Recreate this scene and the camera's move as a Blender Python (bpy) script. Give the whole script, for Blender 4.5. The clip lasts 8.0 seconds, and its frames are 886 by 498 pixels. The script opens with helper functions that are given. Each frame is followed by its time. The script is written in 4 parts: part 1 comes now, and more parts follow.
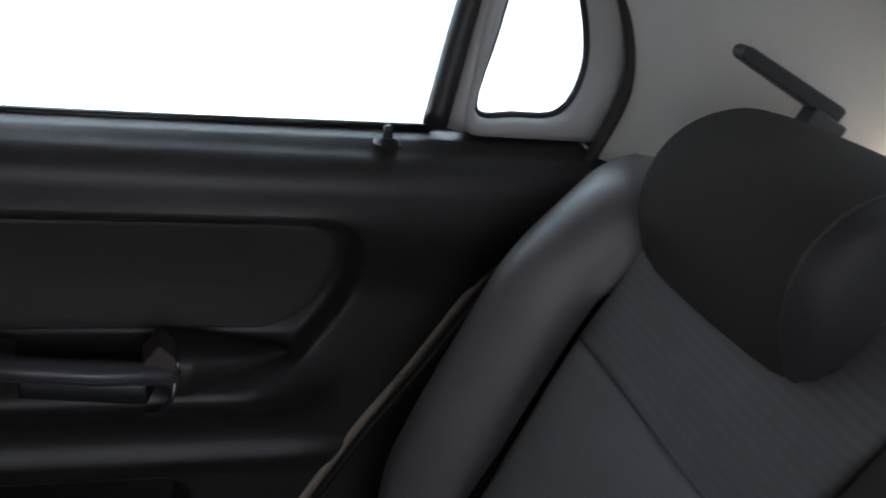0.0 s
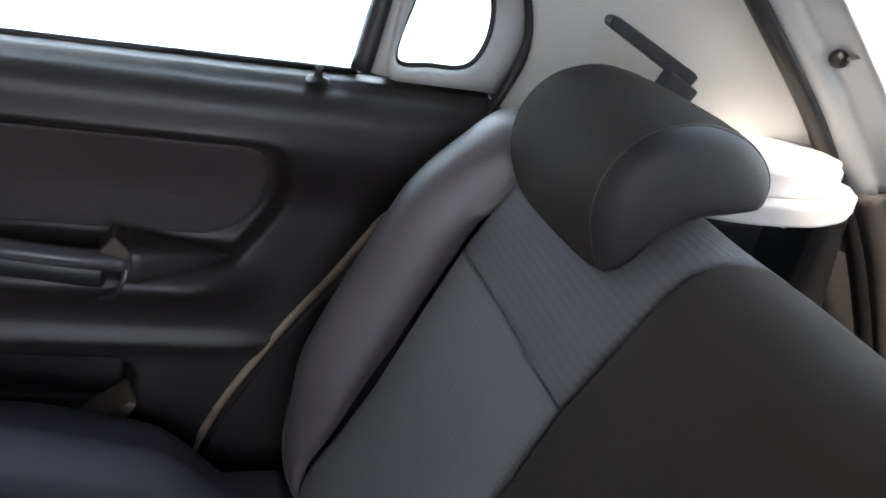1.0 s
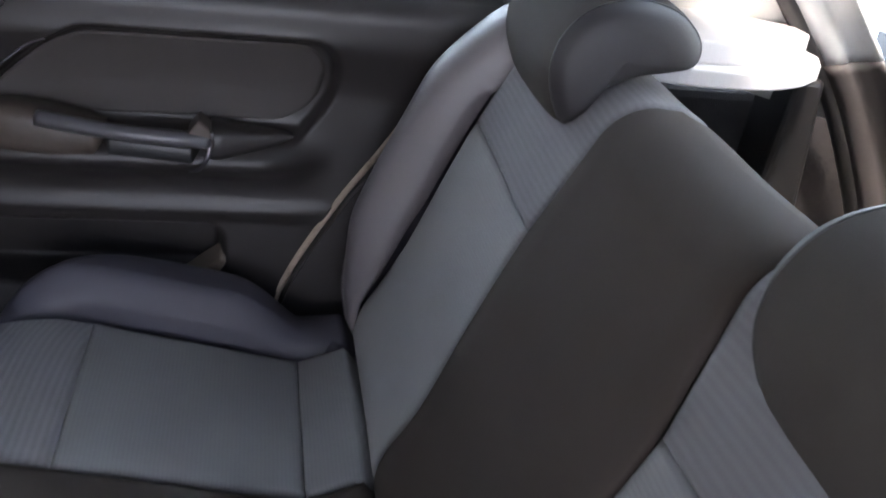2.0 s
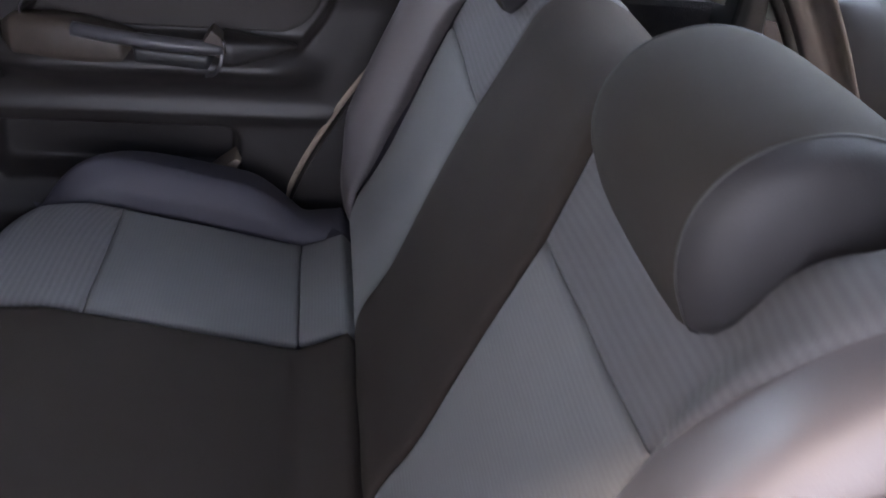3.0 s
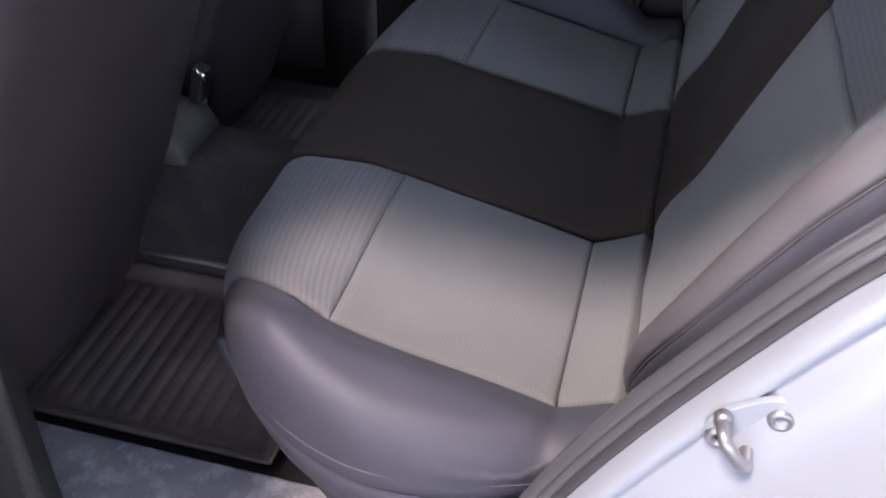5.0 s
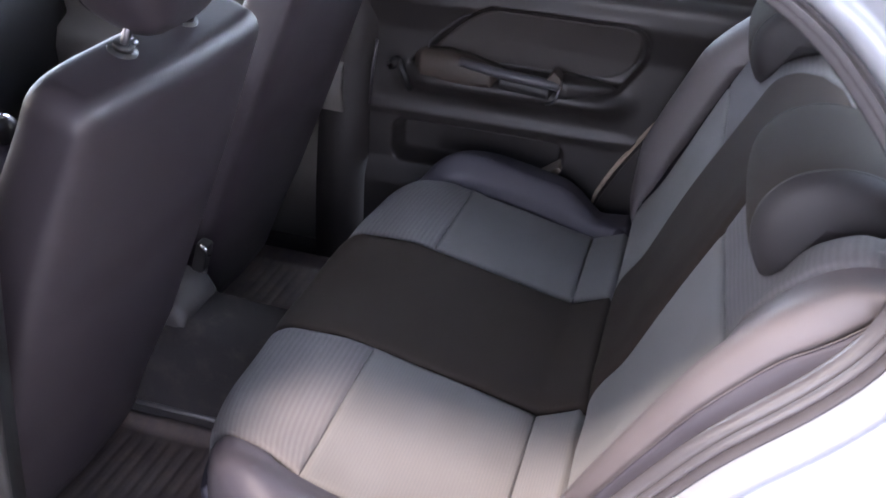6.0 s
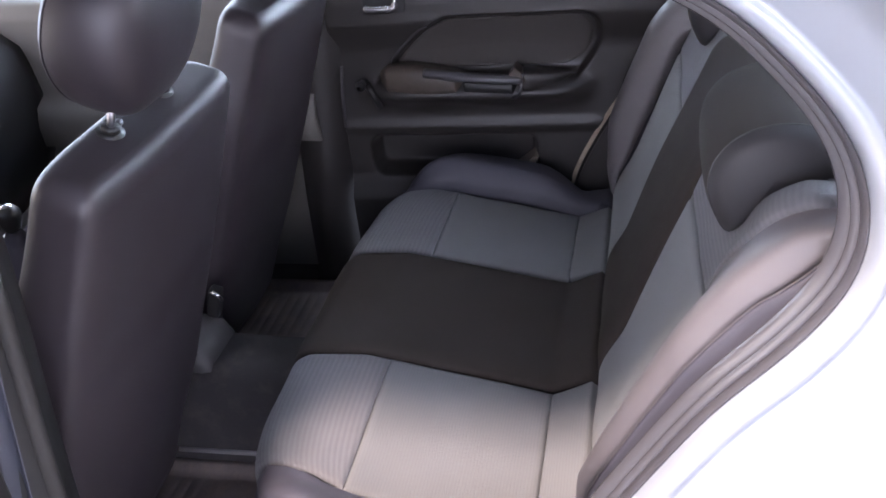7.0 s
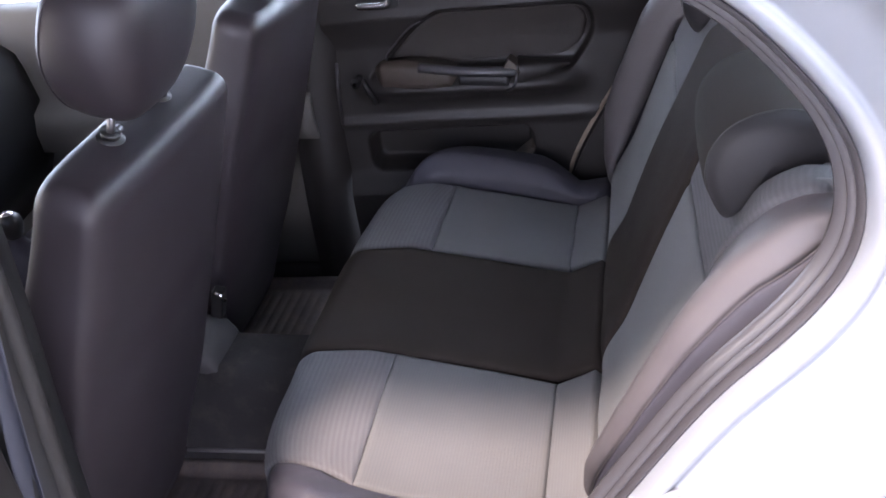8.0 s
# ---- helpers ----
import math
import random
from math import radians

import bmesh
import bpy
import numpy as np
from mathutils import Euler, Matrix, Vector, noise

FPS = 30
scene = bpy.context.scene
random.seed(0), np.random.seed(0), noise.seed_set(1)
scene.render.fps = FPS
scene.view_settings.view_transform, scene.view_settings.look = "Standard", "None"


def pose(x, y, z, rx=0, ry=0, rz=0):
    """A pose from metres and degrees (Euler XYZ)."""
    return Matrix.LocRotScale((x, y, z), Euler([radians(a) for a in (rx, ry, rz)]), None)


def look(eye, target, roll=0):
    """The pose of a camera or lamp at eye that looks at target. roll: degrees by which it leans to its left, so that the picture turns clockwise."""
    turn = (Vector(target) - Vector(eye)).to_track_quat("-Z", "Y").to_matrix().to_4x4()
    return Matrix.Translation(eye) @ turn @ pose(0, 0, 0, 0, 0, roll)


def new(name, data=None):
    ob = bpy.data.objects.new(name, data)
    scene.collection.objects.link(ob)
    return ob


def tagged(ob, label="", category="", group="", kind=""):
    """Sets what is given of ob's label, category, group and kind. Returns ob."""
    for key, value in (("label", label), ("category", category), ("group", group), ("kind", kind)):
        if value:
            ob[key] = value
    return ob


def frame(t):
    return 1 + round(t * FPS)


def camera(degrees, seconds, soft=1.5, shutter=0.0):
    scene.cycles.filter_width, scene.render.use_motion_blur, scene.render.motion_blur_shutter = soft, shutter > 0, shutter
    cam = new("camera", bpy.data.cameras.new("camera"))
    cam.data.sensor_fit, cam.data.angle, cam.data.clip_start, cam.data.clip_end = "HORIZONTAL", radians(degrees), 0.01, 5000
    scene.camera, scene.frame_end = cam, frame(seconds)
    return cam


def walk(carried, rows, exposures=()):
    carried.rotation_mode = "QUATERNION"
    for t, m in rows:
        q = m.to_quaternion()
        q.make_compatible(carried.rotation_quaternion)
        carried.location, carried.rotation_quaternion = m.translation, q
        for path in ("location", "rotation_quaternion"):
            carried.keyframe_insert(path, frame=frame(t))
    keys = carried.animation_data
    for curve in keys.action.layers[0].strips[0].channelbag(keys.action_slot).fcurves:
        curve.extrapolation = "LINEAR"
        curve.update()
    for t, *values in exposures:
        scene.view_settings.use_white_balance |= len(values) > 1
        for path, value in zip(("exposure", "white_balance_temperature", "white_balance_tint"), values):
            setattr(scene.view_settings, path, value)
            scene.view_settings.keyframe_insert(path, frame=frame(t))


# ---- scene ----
cam = camera(50.0, 8.0, soft=1.7, shutter=0.3)
PATH = [
    (0, (-0.229, -0.223, 1.055), (0.360, 1.548, 0.336), 7.8),
    (0.2, (-0.246, -0.239, 1.088), (0.440, 1.462, 0.299), 9.1),
    (0.5, (-0.244, -0.287, 1.069), (0.506, 1.383, 0.263), 11.4),
    (0.7, (-0.219, -0.349, 1.056), (0.494, 1.354, 0.289), 11.4),
    (1, (-0.207, -0.427, 1.070), (0.426, 1.319, 0.326), 11.8),
    (1.2, (-0.185, -0.487, 1.044), (0.345, 1.315, 0.354), 10.4),
    (1.5, (-0.190, -0.562, 1.092), (0.334, 1.203, 0.313), 10.3),
    (1.8, (-0.168, -0.640, 1.092), (0.299, 1.105, 0.236), 8.2),
    (2, (-0.147, -0.687, 1.112), (0.254, 1.042, 0.191), 7.7),
    (2.2, (-0.126, -0.720, 1.152), (0.209, 0.977, 0.141), 6.9),
    (3.3, (-0.046, -0.982, 1.094), (0.198, 0.735, 0.097), 5.4),
    (3.5, (-0.037, -1.026, 1.096), (0.147, 0.682, 0.072), 4.6),
    (3.8, (-0.016, -1.085, 1.081), (0.017, 0.598, 0.002), 2.5),
    (4, (-0.012, -1.112, 1.075), (-0.093, 0.539, -0.051), 0.9),
    (4.2, (-0.016, -1.142, 1.073), (-0.219, 0.469, -0.095), -0.6),
    (4.5, (-0.019, -1.174, 1.085), (-0.335, 0.365, -0.153), -0.8),
    (4.7, (-0.029, -1.212, 1.100), (-0.394, 0.287, -0.176), 0.3),
    (5.8, (0.049, -1.387, 1.261), (-0.375, 0.284, 0.247), 3.2),
    (6, (0.058, -1.407, 1.294), (-0.364, 0.281, 0.309), 4.0),
    (6.2, (0.082, -1.427, 1.327), (-0.350, 0.266, 0.355), 1.3),
    (6.5, (0.082, -1.455, 1.343), (-0.344, 0.245, 0.378), -1.9),
    (7, (0.092, -1.474, 1.355), (-0.337, 0.209, 0.363), -6.6),
    (7.5, (0.097, -1.473, 1.359), (-0.330, 0.193, 0.338), -8.3),
    (8, (0.091, -1.481, 1.364), (-0.336, 0.193, 0.357), -8.4),
]
walk(cam, [(t, look(eye, target, roll)) for t, eye, target, roll in PATH], exposures=[(0, -0.3, 6850, 15), (0.5, 0.5, 6850, 15), (1.0, 0.76, 6850, 15), (1.5, 0.95, 6750, 16), (2.2, 1.38, 6650, 19), (3.5, 0.80, 6650, 23), (4.5, 0.42, 6250, 24), (6, 1.14, 6550, 25), (6.5, 1.17, 6550, 25), (8, 1.06, 6550, 25)])

# ---- light ----
SUN_TILT = 26.5
sun_way = Vector((-0.21, -math.sin(radians(SUN_TILT)), math.cos(radians(SUN_TILT)))).normalized()
world = bpy.data.worlds.new("sky")
scene.world = world
world.use_nodes = True
wn = world.node_tree
sky = wn.nodes.new("ShaderNodeTexSky")
sky.sky_type = "NISHITA"
sky.sun_disc = False
sky.sun_elevation = math.asin(sun_way.z)
sky.sun_rotation = math.atan2(sun_way.x, sun_way.y)
sky.dust_density = 1.5
wn.links.new(sky.outputs["Color"], wn.nodes["Background"].inputs["Color"])
wn.nodes["Background"].inputs["Strength"].default_value = 0.11
sun_data = bpy.data.lights.new("sun", "SUN")
sun_data.energy, sun_data.angle, sun_data.color = 4.3, radians(8), (1.0, 0.89, 0.77)
sun = new("sun", sun_data)
sun.matrix_world = look(sun_way * 20, (0, 0, 0))


# ---- materials ----
def material(name, colour, rough=0.6, metal=0.0, grain=900.0, bump=0.1, mottle=0.12, mottle_size=9.0, coat=0.0, sheen=0.0, gloss=0.5, ribs=0.0, rib_depth=0.3, stripe=0.2, turn=False, dust=None):
    """A painted, woven or moulded surface: slow mottling, fine grain, and lines across the weave where ribs gives their spacing in metres."""
    m = bpy.data.materials.new(name)
    m.use_nodes = True
    t = m.node_tree
    b = t.nodes["Principled BSDF"]
    b.inputs["Roughness"].default_value = rough
    b.inputs["Metallic"].default_value = metal
    b.inputs["Coat Weight"].default_value = coat
    b.inputs["Sheen Weight"].default_value = sheen
    b.inputs["Specular IOR Level"].default_value = gloss
    place = t.nodes.new("ShaderNodeTexCoord")
    big = t.nodes.new("ShaderNodeTexNoise")
    big.inputs["Scale"].default_value = mottle_size
    big.inputs["Detail"].default_value = 5
    t.links.new(place.outputs["Object"], big.inputs["Vector"])
    fine = t.nodes.new("ShaderNodeTexNoise")
    fine.inputs["Scale"].default_value = grain
    fine.inputs["Detail"].default_value = 3
    t.links.new(place.outputs["Object"], fine.inputs["Vector"])
    add = t.nodes.new("ShaderNodeMath")
    add.operation = "MULTIPLY_ADD"
    t.links.new(fine.outputs["Fac"], add.inputs[0])
    add.inputs[1].default_value = 0.35
    t.links.new(big.outputs["Fac"], add.inputs[2])
    ramp = t.nodes.new("ShaderNodeMapRange")
    t.links.new(add.outputs[0], ramp.inputs["Value"])
    ramp.inputs["From Min"].default_value, ramp.inputs["From Max"].default_value = 0.35, 1.0
    ramp.inputs["To Min"].default_value, ramp.inputs["To Max"].default_value = 1 - mottle, 1 + mottle
    tint = t.nodes.new("ShaderNodeVectorMath")
    tint.operation = "SCALE"
    tint.inputs[0].default_value = colour
    t.links.new(ramp.outputs[0], tint.inputs["Scale"])
    colour_out = tint.outputs[0]
    if dust:
        shade, size, low, high = dust
        dn = t.nodes.new("ShaderNodeTexNoise")
        dn.inputs["Scale"].default_value = size
        dn.inputs["Detail"].default_value = 8
        dn.inputs["Roughness"].default_value = 0.7
        t.links.new(place.outputs["Object"], dn.inputs["Vector"])
        dr = t.nodes.new("ShaderNodeMapRange")
        t.links.new(dn.outputs["Fac"], dr.inputs["Value"])
        dr.inputs["From Min"].default_value, dr.inputs["From Max"].default_value = low, high
        dm = t.nodes.new("ShaderNodeMix")
        dm.data_type = "RGBA"
        t.links.new(dr.outputs[0], dm.inputs["Factor"])
        t.links.new(colour_out, dm.inputs["A"])
        dm.inputs["B"].default_value = (*shade, 1)
        colour_out = dm.outputs["Result"]
    wave = None
    if ribs:
        along = t.nodes.new("ShaderNodeMapping")
        along.inputs["Rotation"].default_value = (0, 0, math.pi / 2 if turn else 0)
        t.links.new(place.outputs["UV"], along.inputs["Vector"])
        wave = t.nodes.new("ShaderNodeTexWave")
        wave.bands_direction = "Y"
        wave.inputs["Scale"].default_value = 0.314 / ribs
        wave.inputs["Distortion"].default_value = 0.0
        t.links.new(along.outputs["Vector"], wave.inputs["Vector"])
        cross = t.nodes.new("ShaderNodeTexWave")
        cross.bands_direction = "X"
        cross.inputs["Scale"].default_value = 0.314 / 0.0042
        cross.inputs["Distortion"].default_value = 1.5
        cross.inputs["Detail Scale"].default_value = 40
        t.links.new(along.outputs["Vector"], cross.inputs["Vector"])
        knit = t.nodes.new("ShaderNodeMath")
        knit.operation = "MULTIPLY_ADD"
        t.links.new(cross.outputs["Fac"], knit.inputs[0])
        knit.inputs[1].default_value = 0.8 if stripe > 0.2 else 0.35
        t.links.new(wave.outputs["Fac"], knit.inputs[2])
        fade = t.nodes.new("ShaderNodeMapRange")
        t.links.new(knit.outputs[0], fade.inputs["Value"])
        fade.inputs["From Max"].default_value = 1.8 if stripe > 0.2 else 1.35
        fade.inputs["To Min"].default_value, fade.inputs["To Max"].default_value = 1 - stripe, 1 + stripe * 0.5
        wm = t.nodes.new("ShaderNodeVectorMath")
        wm.operation = "SCALE"
        t.links.new(colour_out, wm.inputs[0])
        t.links.new(fade.outputs[0], wm.inputs["Scale"])
        colour_out = wm.outputs[0]
    t.links.new(colour_out, b.inputs["Base Color"])
    rr = t.nodes.new("ShaderNodeMapRange")
    t.links.new(big.outputs["Fac"], rr.inputs["Value"])
    rr.inputs["To Min"].default_value, rr.inputs["To Max"].default_value = max(0.02, rough - 0.06), min(1, rough + 0.06)
    t.links.new(rr.outputs[0], b.inputs["Roughness"])
    bp = t.nodes.new("ShaderNodeBump")
    bp.inputs["Strength"].default_value = bump
    bp.inputs["Distance"].default_value = 0.002
    t.links.new(fine.outputs["Fac"], bp.inputs["Height"])
    last = bp
    if ribs:
        b2 = t.nodes.new("ShaderNodeBump")
        b2.inputs["Strength"].default_value = rib_depth
        b2.inputs["Distance"].default_value = 0.0015
        t.links.new(wave.outputs["Fac"], b2.inputs["Height"])
        t.links.new(bp.outputs[0], b2.inputs["Normal"])
        last = b2
    t.links.new(last.outputs[0], b.inputs["Normal"])
    return m


SEAT = material("seat_vinyl", (0.056, 0.054, 0.069), 0.58, grain=700, bump=0.12, mottle=0.1, gloss=0.45)
SEAT_BACK = material("seat_back_vinyl", (0.102, 0.091, 0.095), 0.48, grain=700, bump=0.08, mottle=0.06, gloss=0.8)
SEAT_MID = material("seat_knit", (0.040, 0.032, 0.028), 0.85, gloss=0.12, grain=1200, bump=0.25, mottle=0.12)
INSERT = material("seat_insert_weave", (0.160, 0.160, 0.160), 0.88, gloss=0.2, grain=1500, bump=0.3, mottle=0.08, sheen=0.1, ribs=0.0052, rib_depth=0.10, stripe=0.06)
RIBBED = material("seat_ribbed_weave", (0.138, 0.134, 0.139), 0.85, grain=1500, bump=0.3, mottle=0.08, ribs=0.0095, rib_depth=0.30, sheen=0.1, stripe=0.15)
RIBBED_YOKE = material("seat_yoke_weave", (0.125, 0.121, 0.126), 0.88, gloss=0.2, grain=1500, bump=0.3, mottle=0.08, ribs=0.0085, rib_depth=0.22, sheen=0.05, stripe=0.09)
HEADREST = material("headrest_knit", (0.038, 0.032, 0.028), 0.85, gloss=0.15, grain=1200, bump=0.2)
HEADREST_SIDE = material("headrest_vinyl", (0.022, 0.020, 0.022), 0.6, grain=700, bump=0.12)
WEBBING = material("belt_webbing", (0.055, 0.058, 0.078), 0.7, grain=900, bump=0.3, mottle=0.1)
FRONT_SEAT = material("front_seat_vinyl", (0.031, 0.025, 0.030), 0.46, grain=600, bump=0.12)
DOOR = material("door_plastic", (0.024, 0.021, 0.0205), 0.45, grain=500, bump=0.10)
DOOR_CLOTH = material("door_cloth", (0.040, 0.034, 0.031), 0.7, grain=1200, bump=0.25)
GRIP_END = material("scuffed_brown_plastic", (0.062, 0.048, 0.039), 0.5, grain=500, bump=0.1, mottle=0.3, mottle_size=40)
GRIP = material("grip_plastic", (0.062, 0.060, 0.066), 0.32, grain=500, bump=0.08)
BLACK = material("black_plastic", (0.014, 0.014, 0.015), 0.4, grain=500, bump=0.08)
RUBBER = material("rubber_seal", (0.082, 0.079, 0.086), 0.22, grain=300, bump=0.02, mottle=0.04, gloss=0.8)
# pale tan paints the highlight along the far door seal
SEAL_GLINT = material("seal_glint", (0.34, 0.275, 0.21), 0.35, grain=300, bump=0.1, dust=((0.16, 0.13, 0.10), 25, 0.5, 0.62))
# dimmer tan: the seal's second highlight line, also the pocket's end wall
TAN_DIM = material("dim_tan", (0.20, 0.165, 0.13), 0.4, grain=300, bump=0.1)
RUBBER_MID = material("seal_foot_rubber", (0.055, 0.051, 0.056), 0.45, grain=300, bump=0.1)
RUBBER_DARK = material("dark_rubber", (0.03, 0.028, 0.028), 0.5, grain=300, bump=0.1)
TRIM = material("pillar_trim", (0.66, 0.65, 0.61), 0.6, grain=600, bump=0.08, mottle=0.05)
PAINT = material("silver_paint", (0.36, 0.385, 0.42), 0.32, metal=0.2, grain=2000, bump=0.005, mottle=0.02, coat=0.3)
PAINT_IN = material("grey_paint", (0.42, 0.42, 0.41), 0.4, metal=0.1, grain=2000, bump=0.02, mottle=0.05)
GATE = material("tailgate_paint", (0.40, 0.42, 0.43), 0.38, metal=0.1, grain=2000, bump=0.02, mottle=0.05)
CARPET = material("carpet", (0.024, 0.022, 0.024), 0.95, grain=500, bump=0.8, mottle=0.3, mottle_size=20, dust=((0.05, 0.045, 0.043), 16, 0.45, 0.85))
MAT = material("rubber_mat", (0.135, 0.108, 0.100), 0.6, grain=300, bump=0.2, mottle=0.35, mottle_size=14, dust=((0.20, 0.145, 0.115), 22, 0.48, 0.75))
TUNNEL = material("tunnel_carpet", (0.026, 0.023, 0.025), 0.8, grain=500, bump=0.6, mottle=0.35, mottle_size=12, dust=((0.075, 0.060, 0.055), 14, 0.50, 0.85))
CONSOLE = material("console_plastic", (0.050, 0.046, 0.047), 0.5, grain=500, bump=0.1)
WHITE = material("white_foam", (0.62, 0.62, 0.63), 0.7, grain=300, bump=0.1, mottle=0.05)
SILL_PLATE = material("sill_plastic", (0.30, 0.29, 0.32), 0.45, grain=400, bump=0.2, mottle=0.3, mottle_size=18, dust=((0.5, 0.5, 0.53), 30, 0.5, 0.65))
STRIP = material("grey_strip", (0.17, 0.16, 0.165), 0.5, grain=400, bump=0.1)
ZINC = material("worn_zinc", (0.34, 0.335, 0.345), 0.36, metal=0.8, grain=900, bump=0.05, mottle=0.12, mottle_size=60)
CHROME = material("chrome", (0.75, 0.75, 0.76), 0.18, metal=1.0, grain=900, bump=0.01, mottle=0.03)
STEEL = material("plated_steel", (0.24, 0.235, 0.25), 0.3, metal=1.0, grain=900, bump=0.05, mottle=0.1)
BEIGE = material("beige_trim", (0.36, 0.31, 0.25), 0.6, grain=500, bump=0.1)
# one door trim twice: lightened for the lit far side, darkened for the near
FRONT_DOOR_LIT = material("front_door_lit", (0.12, 0.112, 0.102), 0.6, grain=500, bump=0.1)
FRONT_DOOR_SHADED = material("door_plastic", (0.036, 0.032, 0.031), 0.36, grain=500, bump=0.15)
LINER = material("headliner", (0.28, 0.27, 0.26), 0.9, grain=900, bump=0.2, mottle=0.05)
# unseen ground, kept dark in place of a shadow lying beside the car
GROUND_DIM = material("dimmed_ground", (0.10, 0.10, 0.098), 0.9, grain=60, bump=0.3, mottle=0.15, mottle_size=1.5)
ETCH = material("glass_mark", (0.8, 0.8, 0.78), 0.9)
ETCH.node_tree.nodes["Principled BSDF"].inputs["Alpha"].default_value = 0.14


def glass_material(name, tint):
    m = bpy.data.materials.new(name)
    m.use_nodes = True
    b = m.node_tree.nodes["Principled BSDF"]
    b.inputs["Base Color"].default_value = (*tint, 1)
    b.inputs["Roughness"].default_value = 0.02
    b.inputs["Transmission Weight"].default_value = 1.0
    b.inputs["IOR"].default_value = 1.45
    return m


GLASS = glass_material("window_glass", (0.93, 0.96, 0.94))


# emissive material for the light sheets set up round the car
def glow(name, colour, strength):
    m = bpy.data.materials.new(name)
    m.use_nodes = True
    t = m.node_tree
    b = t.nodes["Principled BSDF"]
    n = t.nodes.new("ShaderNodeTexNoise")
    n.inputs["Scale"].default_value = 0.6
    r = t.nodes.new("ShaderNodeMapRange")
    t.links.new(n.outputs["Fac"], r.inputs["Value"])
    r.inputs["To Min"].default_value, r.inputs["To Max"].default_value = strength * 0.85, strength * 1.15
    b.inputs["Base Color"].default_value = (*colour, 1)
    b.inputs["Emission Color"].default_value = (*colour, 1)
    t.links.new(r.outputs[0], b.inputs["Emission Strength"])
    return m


# added fill light: near side, far windows, front (warm), rear window
GLOW_NEAR = glow("near_fill_glow", (0.95, 0.95, 1.0), 1.7)
GLOW_FAR = glow("far_window_glow", (0.64, 0.82, 1.0), 4.4)
GLOW_FRONT = glow("front_fill_glow", (1.0, 0.86, 0.68), 0.38)
GLOW_REAR = glow("rear_window_glow", (1.0, 1.0, 0.91), 2.2)


# ---- mesh helpers ----
def empty(name, at=(0, 0, 0), label="", category="", group="", kind=""):
    ob = new(name)
    ob.location = at
    ob.empty_display_size = 0.05
    return tagged(ob, label, category, group, kind)


def part(name, geo, mat, parent=None, label="", uv=None, thick=0.0, smooth=True, bevel=0.0):
    """Link (verts, faces) as one mesh, in world coordinates, under parent."""
    me = bpy.data.meshes.new(name)
    verts, faces = geo
    base = Vector(parent.matrix_world.translation) if parent and parent.type == "EMPTY" else Vector()
    if parent and parent.type != "EMPTY":
        base = Vector(parent.location) + (Vector(parent.parent.location) if parent.parent else Vector())
    elif parent:
        base = Vector(parent.location)
    me.from_pydata([(v[0] - base.x, v[1] - base.y, v[2] - base.z) for v in verts], [], [tuple(int(i) for i in f) for f in faces])
    if uv is not None:
        layer = me.uv_layers.new(name="UVMap")
        for lp in me.loops:
            layer.data[lp.index].uv = uv[lp.vertex_index]
    me.materials.append(mat)
    if smooth:
        for p in me.polygons:
            p.use_smooth = True
    me.update()
    ob = new(name, me)
    if parent:
        ob.parent = parent
    if thick:
        s = ob.modifiers.new("depth", "SOLIDIFY")
        s.thickness, s.offset = thick, -1
    if bevel:
        bv = ob.modifiers.new("edge", "BEVEL")
        bv.width, bv.segments, bv.limit_method, bv.angle_limit = bevel, 3, "ANGLE", radians(35)
        bv.harden_normals = False
    return tagged(ob, label)


def grid_geo(P, wrap=False, flip=False):
    P = np.asarray(P, float)
    m, n = P.shape[:2]
    verts = P.reshape(-1, 3)
    faces = []
    for i in range(m - 1):
        for j in range(n if wrap else n - 1):
            k = (j + 1) % n
            q = (i * n + j, i * n + k, (i + 1) * n + k, (i + 1) * n + j)
            faces.append(q[::-1] if flip else q)
    return verts, faces


def joined(*geos):
    verts, faces = [], []
    for v, f in geos:
        k = len(verts)
        verts.extend([tuple(p) for p in v])
        faces.extend([tuple(i + k for i in q) for q in f])
    return verts, faces


def arc(P, axis):
    d = np.linalg.norm(np.diff(P, axis=axis), axis=2)
    z = np.zeros_like(np.take(d, [0], axis=axis))
    return np.concatenate([z, np.cumsum(d, axis=axis)], axis=axis)


def normals(P):
    a, b = np.gradient(P, axis=0), np.gradient(P, axis=1)
    n = np.cross(b, a)
    return n / np.maximum(np.linalg.norm(n, axis=2, keepdims=True), 1e-9)


